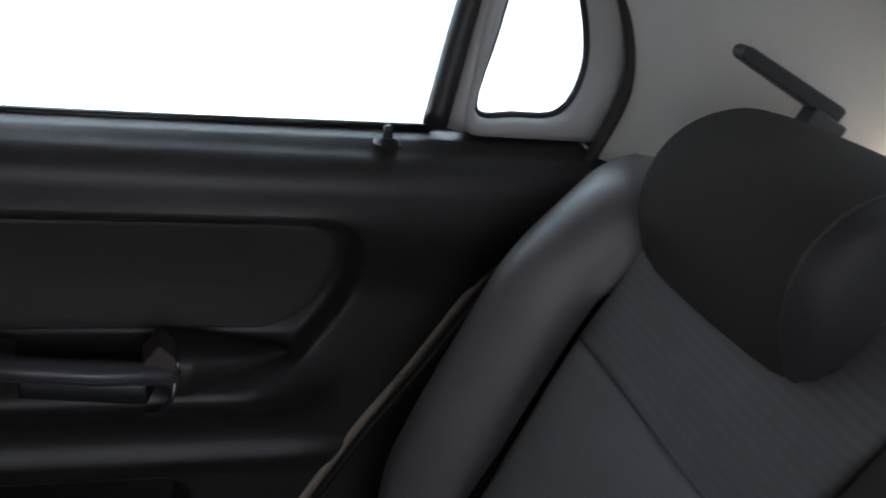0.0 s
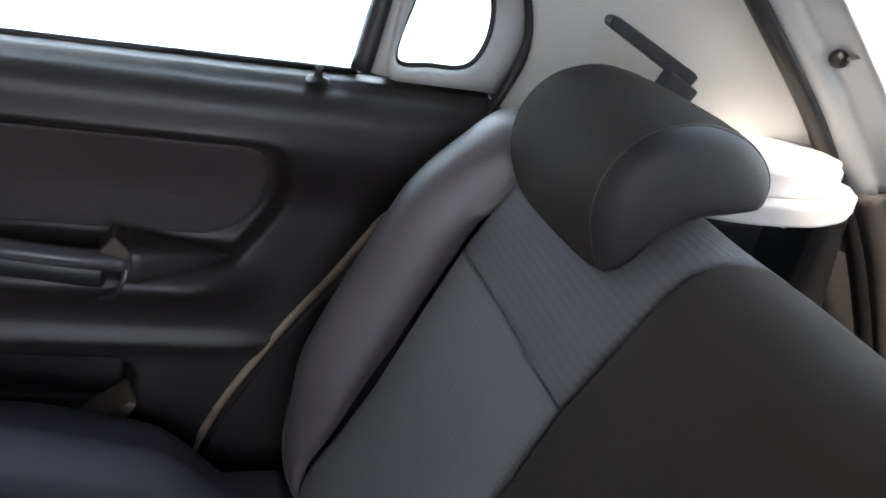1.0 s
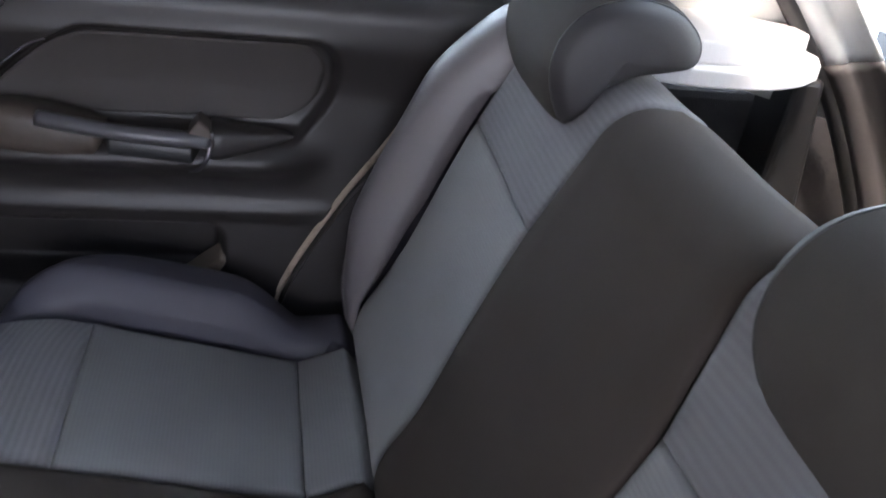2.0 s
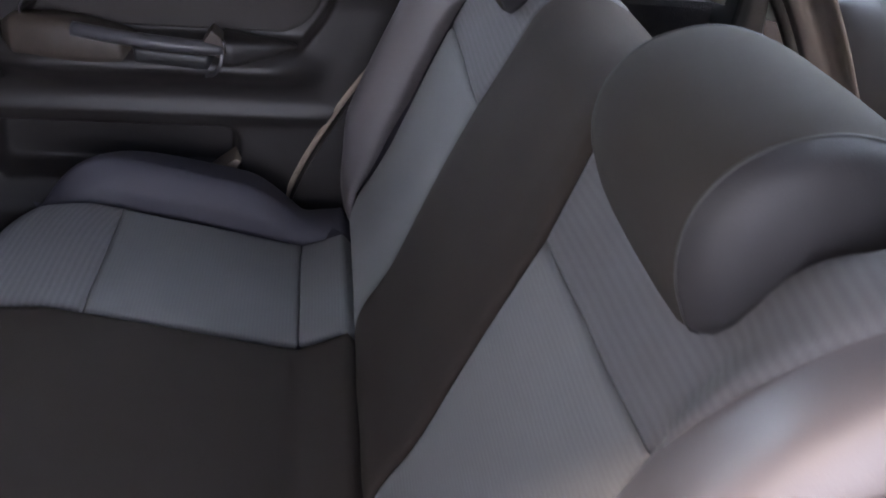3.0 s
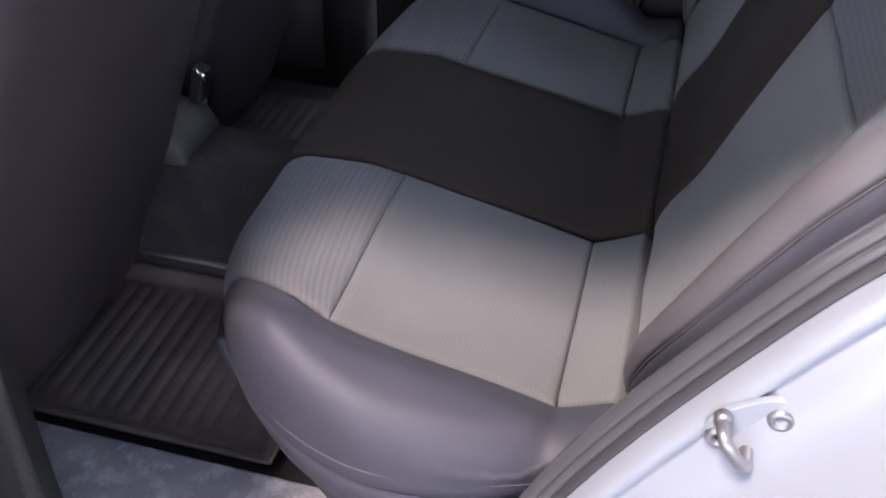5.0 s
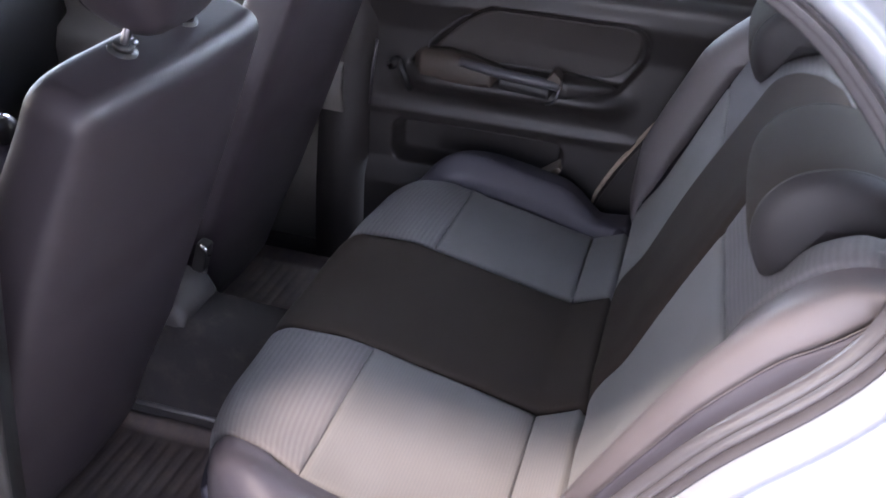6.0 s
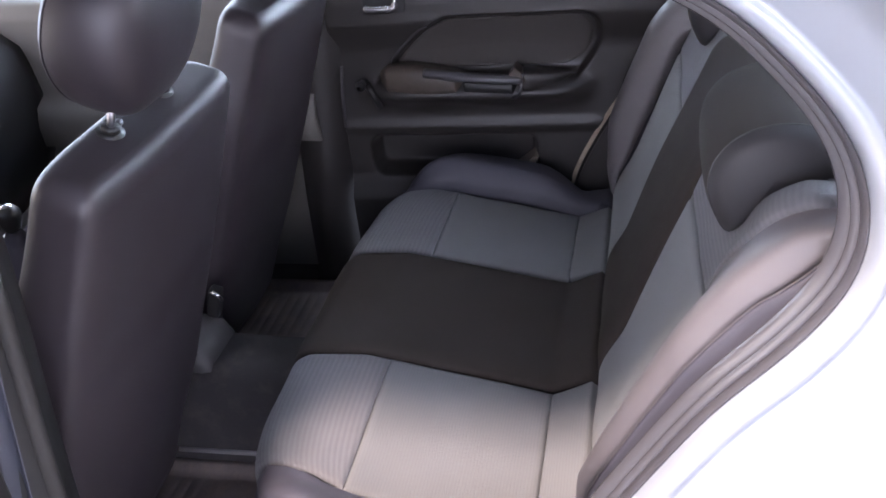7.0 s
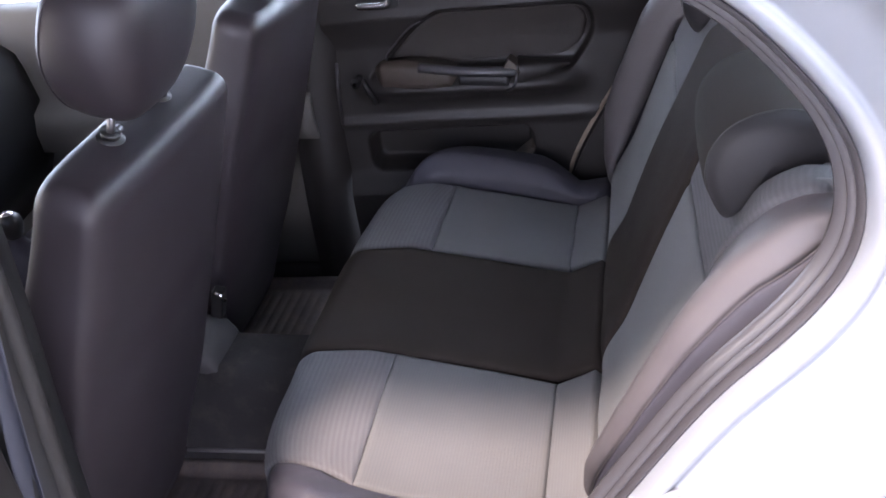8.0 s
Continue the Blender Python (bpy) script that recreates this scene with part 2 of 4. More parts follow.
def pad(name, P, mat, parent, label="", seams="1111", depth=0.0042, width=0.0045, puff=0.0, soft=0.04, face=(-0.3, 0, 1), thick=0.02, ribs=0.0):
    """A stitched cover panel over the grid P: sinks into a seam at its edges (first row, last row, first column, last column), swells between."""
    P = np.asarray(P, float)
    u, v = arc(P, 1), arc(P, 0)
    n = normals(P)
    flip = float((n * np.asarray(face)).sum()) < 0
    n = -n if flip else n
    far = np.full(P.shape[:2], 9.0)
    for flag, d in zip(seams, (v, v[-1:] - v, u, u[:, -1:] - u)):
        if flag == "1":
            far = np.minimum(far, d)
    h = -depth * np.exp(-(far / width) ** 2) + puff * (1 - np.exp(-far / soft))
    if ribs:
        h = h + 0.0009 * np.cos(2 * math.pi * v / ribs)
    # slow, uneven swelling of the padding
    X, Y, Z = P[..., 0], P[..., 1], P[..., 2]
    h = h + 0.0007 * (np.sin(21 * X + 13 * Y + 2.1 * np.sin(9 * Y + 7 * Z)) + np.sin(31 * Y - 17 * Z + 1.7 * np.sin(14 * X + 5 * Y)))
    Q = P + n * h[..., None]
    uv = np.stack([u, v], axis=2).reshape(-1, 2)
    return part(name, grid_geo(Q, flip=flip), mat, parent, label, uv=uv, thick=thick)


def smoothstep(a, b, x):
    t = np.clip((x - a) / (b - a), 0, 1)
    return t * t * (3 - 2 * t)


def curve_points(pts, n, closed=False):
    """n points evenly along a smooth curve through pts."""
    p = np.asarray(pts, float)
    if closed:
        p = np.vstack([p, p[:1]])
    a = np.vstack([p[-2] if closed else 2 * p[0] - p[1], p, p[1] if closed else 2 * p[-1] - p[-2]])
    out = []
    for i in range(1, len(a) - 2):
        for t in np.linspace(0, 1, 24, endpoint=False):
            out.append(0.5 * (2 * a[i] + (a[i + 1] - a[i - 1]) * t + (2 * a[i - 1] - 5 * a[i] + 4 * a[i + 1] - a[i + 2]) * t * t
                              + (3 * a[i] - a[i - 1] - 3 * a[i + 1] + a[i + 2]) * t ** 3))
    out.append(a[-2])
    out = np.array(out)
    s = np.concatenate([[0], np.cumsum(np.linalg.norm(np.diff(out, axis=0), axis=1))])
    w = np.linspace(0, s[-1], n + 1)[:-1] if closed else np.linspace(0, s[-1], n)
    return np.stack([np.interp(w, s, out[:, k]) for k in range(out.shape[1])], axis=1)


def tube(path, radius, sides=10, closed=False, flat=1.0, up=(0, 0, 1)):
    """A round or flattened cord along path."""
    path = np.asarray(path, float)
    if closed:
        tan = np.roll(path, -1, 0) - np.roll(path, 1, 0)
    else:
        tan = np.gradient(path, axis=0)
    tan /= np.linalg.norm(tan, axis=1, keepdims=True)
    side = np.cross(tan, np.asarray(up, float))
    side /= np.maximum(np.linalg.norm(side, axis=1, keepdims=True), 1e-6)
    top = np.cross(side, tan)
    rings = []
    for k in range(sides):
        a = 2 * math.pi * k / sides
        rings.append(path + side * radius * math.cos(a) + top * radius * flat * math.sin(a))
    P = np.stack(rings, axis=1)
    if closed:
        P = np.concatenate([P, P[:1]], axis=0)
    verts, faces = grid_geo(P, wrap=True)
    if not closed:
        faces = list(faces) + [tuple(range(sides))[::-1], tuple(range((len(P) - 1) * sides, len(P) * sides))]
    return verts, faces


def box(c, size, rot=(0, 0, 0)):
    m = pose(*c, *rot)
    v = [m @ Vector((sx * size[0] / 2, sy * size[1] / 2, sz * size[2] / 2)) for sx in (-1, 1) for sy in (-1, 1) for sz in (-1, 1)]
    return [tuple(p) for p in v], [(0, 1, 3, 2), (4, 6, 7, 5), (0, 4, 5, 1), (2, 3, 7, 6), (0, 2, 6, 4), (1, 5, 7, 3)]


def prism(outline, a, b, plane="xz"):
    """An outline (list of pairs) pushed from a to b across its plane."""
    n = len(outline)
    def at(p, h):
        return (p[0], h, p[1]) if plane == "xz" else (p[0], p[1], h) if plane == "xy" else (h, p[0], p[1])
    verts = [at(p, a) for p in outline] + [at(p, b) for p in outline]
    faces = [tuple(range(n)), tuple(range(2 * n - 1, n - 1, -1))]
    faces += [(i, i + n, (i + 1) % n + n, (i + 1) % n) for i in range(n)]
    return verts, faces


def lathe(profile, c, axis="y", sides=20):
    """A turned form: profile of (radius, height) along an axis through c."""
    P = []
    for r, h in profile:
        row = []
        for k in range(sides):
            a = 2 * math.pi * k / sides
            p, q = r * math.cos(a), r * math.sin(a)
            row.append({"x": (c[0] + h, c[1] + p, c[2] + q), "y": (c[0] + p, c[1] + h, c[2] + q), "z": (c[0] + p, c[1] + q, c[2] + h)}[axis])
        P.append(row)
    v, f = grid_geo(P, wrap=True)
    return v, list(f) + [tuple(range(sides)), tuple(range((len(P) - 1) * sides, len(P) * sides))[::-1]]


def rounded(cx, cz, w, h, r, n=8):
    out = []
    for sx, sz, a0 in ((1, 1, 0), (-1, 1, 90), (-1, -1, 180), (1, -1, 270)):
        for k in range(n + 1):
            a = radians(a0 + 90 * k / n)
            out.append((cx + sx * (w / 2 - r) + r * math.cos(a), cz + sz * (h / 2 - r) + r * math.sin(a)))
    return out


# ---- outside ----
ground = part("ground", box((0, 0, -0.34), (300, 300, 0.1)), GROUND_DIM, smooth=False)
tagged(ground, "unseen yard ground under the car, coloured dark to cut bounced light", "ground", kind="structure")
# glowing sheets in place of bright daylight behind the far and rear glass
backdrop = part("backdrop", box((0, 4.4, 19.7), (50, 0.1, 40)), GLOW_FAR, smooth=False)
tagged(backdrop, "glowing pale blue sheet standing for daylight beyond the side windows", "backdrop", kind="structure")
backdrop_rear = part("backdrop", box((14, 0, 4), (0.1, 17.8, 9)), GLOW_REAR, smooth=False)
tagged(backdrop_rear, "glowing cream sheet standing for daylight behind the rear window", "backdrop", kind="structure")

# two more glowing sheets, out of view, added only as fill light
backdrop_near = part("backdrop", box((8, -16, 3), (44, 0.1, 7)), GLOW_NEAR, smooth=False)
tagged(backdrop_near, "unseen glowing sheet added to light the cabin through the open door", "backdrop", kind="structure")
backdrop_front = part("backdrop", box((-13, -2, 6), (0.1, 22, 13)), GLOW_FRONT, smooth=False)
tagged(backdrop_front, "unseen warm glowing sheet added to light the backrest from ahead", "backdrop", kind="structure")

# ---- car shell ----
# rear edge of the rear door opening, from the roof down to the sill (x, z)
EDGE = [(-0.62, 1.19), (-0.30, 1.185), (-0.10, 1.165), (0.03, 1.125), (0.117, 1.076), (0.193, 1.01), (0.234, 0.933), (0.240, 0.868),
        (0.199, 0.772), (0.124, 0.683), (0.051, 0.567), (-0.015, 0.469), (-0.085, 0.34), (-0.13, 0.20), (-0.17, 0.08), (-0.24, 0.03)]
EDGE_PTS = curve_points(EDGE, 160)
# the near opening's edge, where the rubber seal meets the cabin
EDGE_NEAR = curve_points([(-0.62, 1.19), (-0.30, 1.187), (-0.10, 1.175), (0.03, 1.150), (0.135, 1.100), (0.186, 1.052), (0.227, 1.006), (0.254, 0.959), (0.264, 0.915), (0.264, 0.876),
                          (0.250, 0.836), (0.210, 0.778), (0.146, 0.705), (0.097, 0.634), (0.020, 0.510), (-0.04, 0.40), (-0.085, 0.30), (-0.13, 0.18), (-0.17, 0.08), (-0.24, 0.03)], 160)
for _ in range(8):
    EDGE_NEAR[1:-1] = (EDGE_NEAR[:-2] + 2 * EDGE_NEAR[1:-1] + EDGE_NEAR[2:]) / 4


def edge_x(z):
    """x of the opening's rear edge at the height z, below its rearmost point."""
    low = EDGE_PTS[EDGE_PTS[:, 1] < 0.868]
    return np.interp(z, low[::-1, 1], low[::-1, 0])


def outward(pts, d):
    t = np.gradient(pts, axis=0)
    t /= np.linalg.norm(t, axis=1, keepdims=True)
    return pts + np.stack([-t[:, 1], t[:, 0]], axis=1) * d


def at_y(pts, y):
    return np.stack([pts[:, 0], np.full(len(pts), y), pts[:, 1]], axis=1)


floor = part("floor", box((-0.55, 0, -0.02), (2.9, 1.36, 0.04)), CARPET, smooth=False)
tagged(floor, "black carpeted car floor", "floor", kind="structure")
ceiling = part("ceiling", box((-0.74, 0, 1.235), (2.19, 1.30, 0.04)), LINER, smooth=False, bevel=0.015)
tagged(ceiling, "pale grey fabric headliner under the roof", "ceiling", kind="structure")


JAMB_FAR = ((0.004, 0.655), (0.018, 0.674), (0.032, 0.692), (0.050, 0.698), (0.064, 0.703), (0.070, 0.709), (0.076, 0.711), (0.095, 0.716), (0.112, 0.722), (0.122, 0.735), (0.128, 0.765), (0.138, 0.785))
JAMB_NEAR = ((0.008, 0.634), (0.015, 0.648), (0.021, 0.662), (0.024, 0.676), (0.027, 0.686), (0.032, 0.692), (0.040, 0.694), (0.043, 0.689), (0.049, 0.689), (0.054, 0.700), (0.080, 0.706), (0.099, 0.728), (0.110, 0.760), (0.124, 0.782), (0.138, 0.792))


def body_side(s, name, label, rows_in, jamb=PAINT):
    """Door jamb, seal and outer skin behind the rear door opening; s is the side's sign."""
    side = empty(name, (0.2, s * 0.7, 0.0), label, "car body", kind="structure")
    E = EDGE_PTS if s > 0 else EDGE_NEAR
    rows = []
    for d, y in rows_in:
        q = outward(E, d)
        rows.append(at_y(q, s * y))
    part("door_jamb", grid_geo(rows, flip=s > 0), jamb, side, thick=0.012)
    # outer skin: from the jamb's lip back to the tail
    start = outward(E, 0.138)
    rows = [at_y(start, s * rows_in[-1][1])]
    for g, y in ((0.012, 0.797), (0.03, 0.806), (0.10, 0.812), (0.3, 0.80), (0.7, 0.74))[: 3 if s > 0 else 5]:
        q = outward(E, 0.138 + g * 0.6)
        q[:, 0] += g * 0.55 * smoothstep(-0.3, 0.1, E[:, 0])
        lean = np.clip(q[:, 1] - 0.85, 0, 1) * 0.42
        rows.append(np.stack([q[:, 0], s * (y - lean), q[:, 1]], axis=1))
    part("quarter_panel", grid_geo(rows, flip=s > 0), PAINT, side, thick=0.006)
    if s > 0:
        # highlight is coloured into the seal below z 0.74, dark rubber above
        low, high = E[E[:, 1] < 0.74], E[E[:, 1] > 0.735]
        for cut, mat, dim in ((low, SEAL_GLINT, TAN_DIM), (high, RUBBER_DARK, RUBBER_DARK)):
            part("seal_lip", tube(at_y(outward(cut, -0.002), 0.660), 0.0072, 12, up=(0, 1, 0)), mat, side, "rubber sealing lip, its lower run coloured pale as a highlight")
            part("seal_bulb", tube(at_y(outward(cut, 0.014), 0.674), 0.0095, 12, up=(0, 1, 0)), dim, side, "hollow rubber door seal")
        return side
    a, e = np.array([0.001, 0.631]), np.array([0.021, 0.668])
    lean = np.array([-(e - a)[1], (e - a)[0]]) / np.linalg.norm(e - a)
    for piece, t0, t1, high, mat, text in (("seal_lip", 0.0, 0.47, 0.0065, RUBBER, "rubber sealing lip"), ("seal_bulb", 0.45, 0.74, 0.0055, RUBBER, "hollow grey rubber door seal"), ("seal_foot", 0.73, 1.02, 0.003, RUBBER_MID, "")):
        rows = []
        for w in np.linspace(0, math.pi, 15):
            t = (t0 + t1) / 2 - (t1 - t0) / 2 * math.cos(w)
            d, y = a + (e - a) * t + lean * high * math.sin(w)
            rows.append(at_y(outward(E, d), s * y))
        part(piece, grid_geo(rows, flip=s > 0), mat, side, text, thick=0.003)
    return side


near_side = body_side(-1, "rear_quarter_near", "silver-white painted rear quarter with rubber-sealed open door frame", JAMB_NEAR)
far_side = body_side(1, "rear_quarter_far", "silver rear quarter behind the closed rear door", JAMB_FAR, DOOR)


def pillar(s, name, mat):
    """Body pillar between the doors with its seal."""
    p = empty(name, (-0.65, s * 0.70, 0), "dark trimmed door pillar with black rubber seal", "car body", kind="structure")
    pts = curve_points([(-0.675, 0.0), (-0.67, 0.30), (-0.65, 0.60), (-0.625, 0.88), (-0.62, 1.20)], 40)
    rows = []
    for dx, y in ((-0.13, 0.74), (-0.10, 0.75), (-0.03, 0.745), (-0.004, 0.73), (0.0, 0.70), (-0.01, 0.66), (-0.05, 0.63), (-0.12, 0.63)):
        rows.append(np.stack([pts[:, 0] + dx, np.full(40, s * y), pts[:, 1]], axis=1))
    part("pillar_post", grid_geo(rows, flip=s > 0), mat, p, thick=0.01)
    part("pillar_seal", tube(np.stack([pts[:, 0] + 0.004, np.full(40, s * 0.705), pts[:, 1]], axis=1), 0.014, 10), RUBBER_DARK, p)
    return p


# near post takes a blacker colour for the shadow gap beside the seat
pillar(-1, "pillar_near", BLACK)
pillar(1, "pillar_far", DOOR)
sill = part("sill_near", box((-1.05, -0.70, 0.0), (1.88, 0.10, 0.07)), PAINT, bevel=0.012)
tagged(sill, "silver painted door sill", "sill", kind="structure")
sill2 = part("sill_far", box((-1.05, 0.70, 0.0), (1.88, 0.10, 0.07)), DOOR, bevel=0.012)
tagged(sill2, "dark plastic door sill", "sill", kind="structure")


scuff = part("sill_plate", box((-0.66, -0.575, 0.030), (0.62, 0.15, 0.022)), SILL_PLATE, bevel=0.008)
tagged(scuff, "scuffed grey plastic sill plate", "sill", kind="structure")


def pillar_trim(s, name):
    """Moulded trim behind the rear door opening, up to the tailgate seal: light on the far side, darkened for shade on
    the near.
    """
    n, m = 40, 24
    E = EDGE_PTS if s > 0 else EDGE_NEAR
    E = E[(E[:, 1] > 0.79) & (E[:, 1] < 1.16)]
    E = curve_points(E[::6], n)
    E = E if s > 0 else outward(E, 0.008)
    B = np.stack([np.interp(np.linspace(0, 1, n), [0, 1], [0.29, 0.72]), np.interp(np.linspace(0, 1, n), [0, 1], [1.17, 0.70])], axis=1)
    P = np.zeros((m, n, 3))
    for i in range(m):
        t = i / (m - 1)
        q = E * (1 - t) + B * t
        y = (0.668 if s > 0 else 0.640) - 0.075 * smoothstep(0, 0.16, t) - 0.085 * t
        y = y - 0.10 * np.clip(q[:, 1] - 0.95, 0, 1)
        P[i] = np.stack([q[:, 0], s * y, q[:, 1]], axis=1)
    # near trim's shade is put into its colour: dark CONSOLE instead of TRIM
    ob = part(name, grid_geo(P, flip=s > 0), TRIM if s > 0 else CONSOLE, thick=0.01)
    return tagged(ob, "light grey moulded plastic pillar trim" if s > 0 else "moulded pillar trim behind the door seal, coloured dark for its shade", "trim", kind="structure")


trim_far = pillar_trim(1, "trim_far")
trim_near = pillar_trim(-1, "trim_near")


def belt_slot(s):
    g = empty("seat_belt_guide", (0.32, s * 0.515, 0.92), "black plastic seat belt guide on the pale pillar trim", "seat belt guide", "belt guides")
    a, b = Vector((0.280, 0.527, 0.945)), Vector((0.384, 0.517, 0.898))
    d = (b - a).normalized()
    up = Vector((d.z, 0, -d.x)) * -1
    out = []
    for k in range(13):
        t = radians(90 + 180 * k / 12)
        out.append(a + d * 0.008 * math.cos(t) + up * 0.007 * math.sin(t))
    out += [b - up * 0.009, b + d * 0.003 - up * 0.006, b + d * 0.004 + up * 0.006, b - d * 0.002 + up * 0.008]
    n = len(out)
    geo = ([(p.x, s * (p.y + 0.012), p.z) for p in out] + [(p.x, s * (p.y - 0.008), p.z) for p in out],
           [tuple(range(n)), tuple(range(2 * n - 1, n - 1, -1))] + [(i, i + n, (i + 1) % n + n, (i + 1) % n) for i in range(n)])
    part("guide_bar", geo, BLACK, g, smooth=False, bevel=0.003)
    c = a + d * 0.105 - up * 0.018
    part("guide_foot", box((c.x, s * 0.515, c.z), (0.045, 0.02, 0.024), (0, 25, 0)), BLACK, g, smooth=False, bevel=0.003)


belt_slot(1)

for s in (1, -1):
    q = EDGE_PTS if s > 0 else EDGE_NEAR
    q = q[(q[:, 1] < 0.74) & (q[:, 1] > 0.04)]
    line = [tuple(p) for p in outward(q, 0.010 if s > 0 else 0.018)[::2]]
    w = part("wall_side", prism(line + [(0.45, 0.04), (0.45, 0.74)], s * (0.645 if s > 0 else 0.634), s * (0.664 if s > 0 else 0.650)), DOOR, smooth=False)
    tagged(w, "dark plastic lining beside the rear seat", "panel", kind="structure")

# tailgate and rear closure
gate = empty("tailgate", (0.62, 0, 0.9), "closed grey tailgate with heated rear window", "tailgate", kind="structure")
sx, sz = np.array([0.31, 0.43, 0.52, 0.575, 0.66, 0.74, 0.79]), np.array([1.10, 0.99, 0.905, 0.845, 0.74, 0.60, 0.49])
for s in (1, -1):
    path = curve_points(np.stack([sx, np.full(7, s * 0.49), sz], axis=1), 48)
    part("gate_seal", tube(path, 0.014, 10), BLACK, gate)
    rows = []
    for dx, dz, y in ((0.008, 0.0, 0.485), (0.016, 0.004, 0.474), (0.027, 0.008, 0.466), (0.031, 0.010, 0.470), (0.041, 0.014, 0.462), (0.049, 0.018, 0.455), (0.055, 0.022, 0.445), (0.058, 0.026, 0.43)):
        rows.append(path * [1, 0, 1] + np.array([dx, s * y, dz]))
    part("glass_edge", tube(path * [1, 0, 1] + np.array([0.056, s * 0.443, 0.023]), 0.007, 8), BLACK, gate, "black glass edge")
    cut = int(np.argmin(np.abs(path[:, 2] - 0.80)))
    R = np.array(rows)
    part("gate_frame", grid_geo(R[:, : cut + 1], flip=s > 0), GATE, gate, "pale grey painted tailgate frame", thick=0.006)
    part("gate_lining", grid_geo(R[:, cut:] + np.array([-0.003, -s * 0.004, 0]), flip=s > 0), CONSOLE, gate, "dark plastic lining below the glass", thick=0.006)
pin = empty("tailgate_pin", (0.515, 0.47, 0.957), "black rubber stud with a metal pin", "stud")
part("stud", lathe([(0.003, -0.008), (0.009, -0.007), (0.011, 0.0), (0.009, 0.006), (0.004, 0.010)], (0.517, 0.452, 0.955), "y", 16), BLACK, pin)
part("stud_pin", tube([(0.520, 0.448, 0.956), (0.530, 0.443, 0.960), (0.542, 0.438, 0.965)], 0.0028, 8), STEEL, pin)
window_rear = empty("window_rear", (0.62, 0, 0.98), "rear window with fine heating lines", "window", kind="structure")
gl_top, gl_bot = (0.39, 1.14), (0.82, 0.745)
gd = Vector((gl_bot[0] - gl_top[0], 0, gl_bot[1] - gl_top[1]))
part("pane", ([(gl_top[0], -0.46, gl_top[1]), (gl_top[0], 0.46, gl_top[1]), (gl_bot[0], 0.46, gl_bot[1]), (gl_bot[0], -0.46, gl_bot[1])], [(0, 1, 2, 3)]), GLASS, window_rear, thick=0.004, smooth=False).visible_shadow = False
for k in range(14):
    t = 0.06 + 0.066 * k
    p = Vector((gl_top[0], 0, gl_top[1])) + gd * t + Vector((-0.004, 0, -0.003))
    part("heating_line", box((p.x, 0, p.z), (0.0015, 0.80, 0.0015)), BEIGE, window_rear, smooth=False)
wall_rear = part("wall_rear", box((0.84, 0, 0.38), (0.06, 1.30, 0.86)), BLACK, smooth=False)
tagged(wall_rear, "black plastic inner face of the tailgate", "panel", kind="structure")
for s in (1, -1):
    w = part("wall_boot", box((0.50, s * 0.59, 0.36), (0.62, 0.06, 0.74)), CARPET, smooth=False, bevel=0.02)
    tagged(w, "dark carpeted side of the luggage bay", "panel", kind="structure")

# front of the car
for s in (1, -1):
    door = empty("door_front", (-1.15, s * 0.68, 0.4), "grey front door panel with armrest", "door", kind="structure")
    rows = []
    for z, y in ((-0.02, 0.665), (0.30, 0.655), (0.42, 0.65), (0.44, 0.60), (0.50, 0.585), (0.55, 0.595), (0.57, 0.64), (0.66, 0.65), (0.76, 0.645), (0.80, 0.655), (0.82, 0.69)):
        rows.append([(x, s * (y + 0.012 * math.cos(x * 7)), z) for x in np.linspace(-1.75, -0.72, 30)])
    # lit or shaded look of each door comes from its colour
    part("door_panel", grid_geo(rows, flip=s < 0), FRONT_DOOR_LIT if s > 0 else FRONT_DOOR_SHADED, door, thick=0.02)
    part("window_frame", tube([(-0.74, s * 0.70, 0.82), (-0.66, s * 0.66, 1.17), (-1.10, s * 0.64, 1.17), (-1.60, s * 0.70, 0.86)], 0.022, 8), PAINT_IN, door)
dash = empty("dashboard", (-1.7, 0, 0.6), "black moulded dashboard", "dashboard", kind="structure")
rows = []
for x, z in ((-1.52, 0.30), (-1.46, 0.42), (-1.44, 0.58), (-1.47, 0.70), (-1.55, 0.76), (-1.75, 0.79), (-2.0, 0.80)):
    rows.append([(x + 0.04 * math.cos(y * 4), y, z) for y in np.linspace(-0.66, 0.66, 24)])
part("dash_shell", grid_geo(rows), BLACK, dash, thick=0.02)
fire = part("wall_front", box((-1.98, 0, 0.38), (0.05, 1.36, 0.80)), CARPET, smooth=False)
tagged(fire, "dark bulkhead under the dashboard", "panel", kind="structure")

# ---- far rear door ----
door = empty("door_1", (-0.3, 0.70, 0.45), "closed rear door with dark plastic panel, cloth recess and pocket", "door", kind="structure")


def rbox(x, z, cx, cz, w, h, r):
    """Signed distance to a rounded rectangle."""
    dx, dz = np.abs(x - cx) - w / 2 + r, np.abs(z - cz) - h / 2 + r
    return np.hypot(np.maximum(dx, 0), np.maximum(dz, 0)) + np.minimum(np.maximum(dx, dz), 0) - r


zs = np.linspace(0.05, 0.8025, 172)
us = np.linspace(0, 1, 190)
Z, Uu = np.meshgrid(zs, us, indexing="ij")
X = -0.665 + Uu * (np.vectorize(lambda z: float(edge_x(z)))(Z) + 0.665 - 0.004)


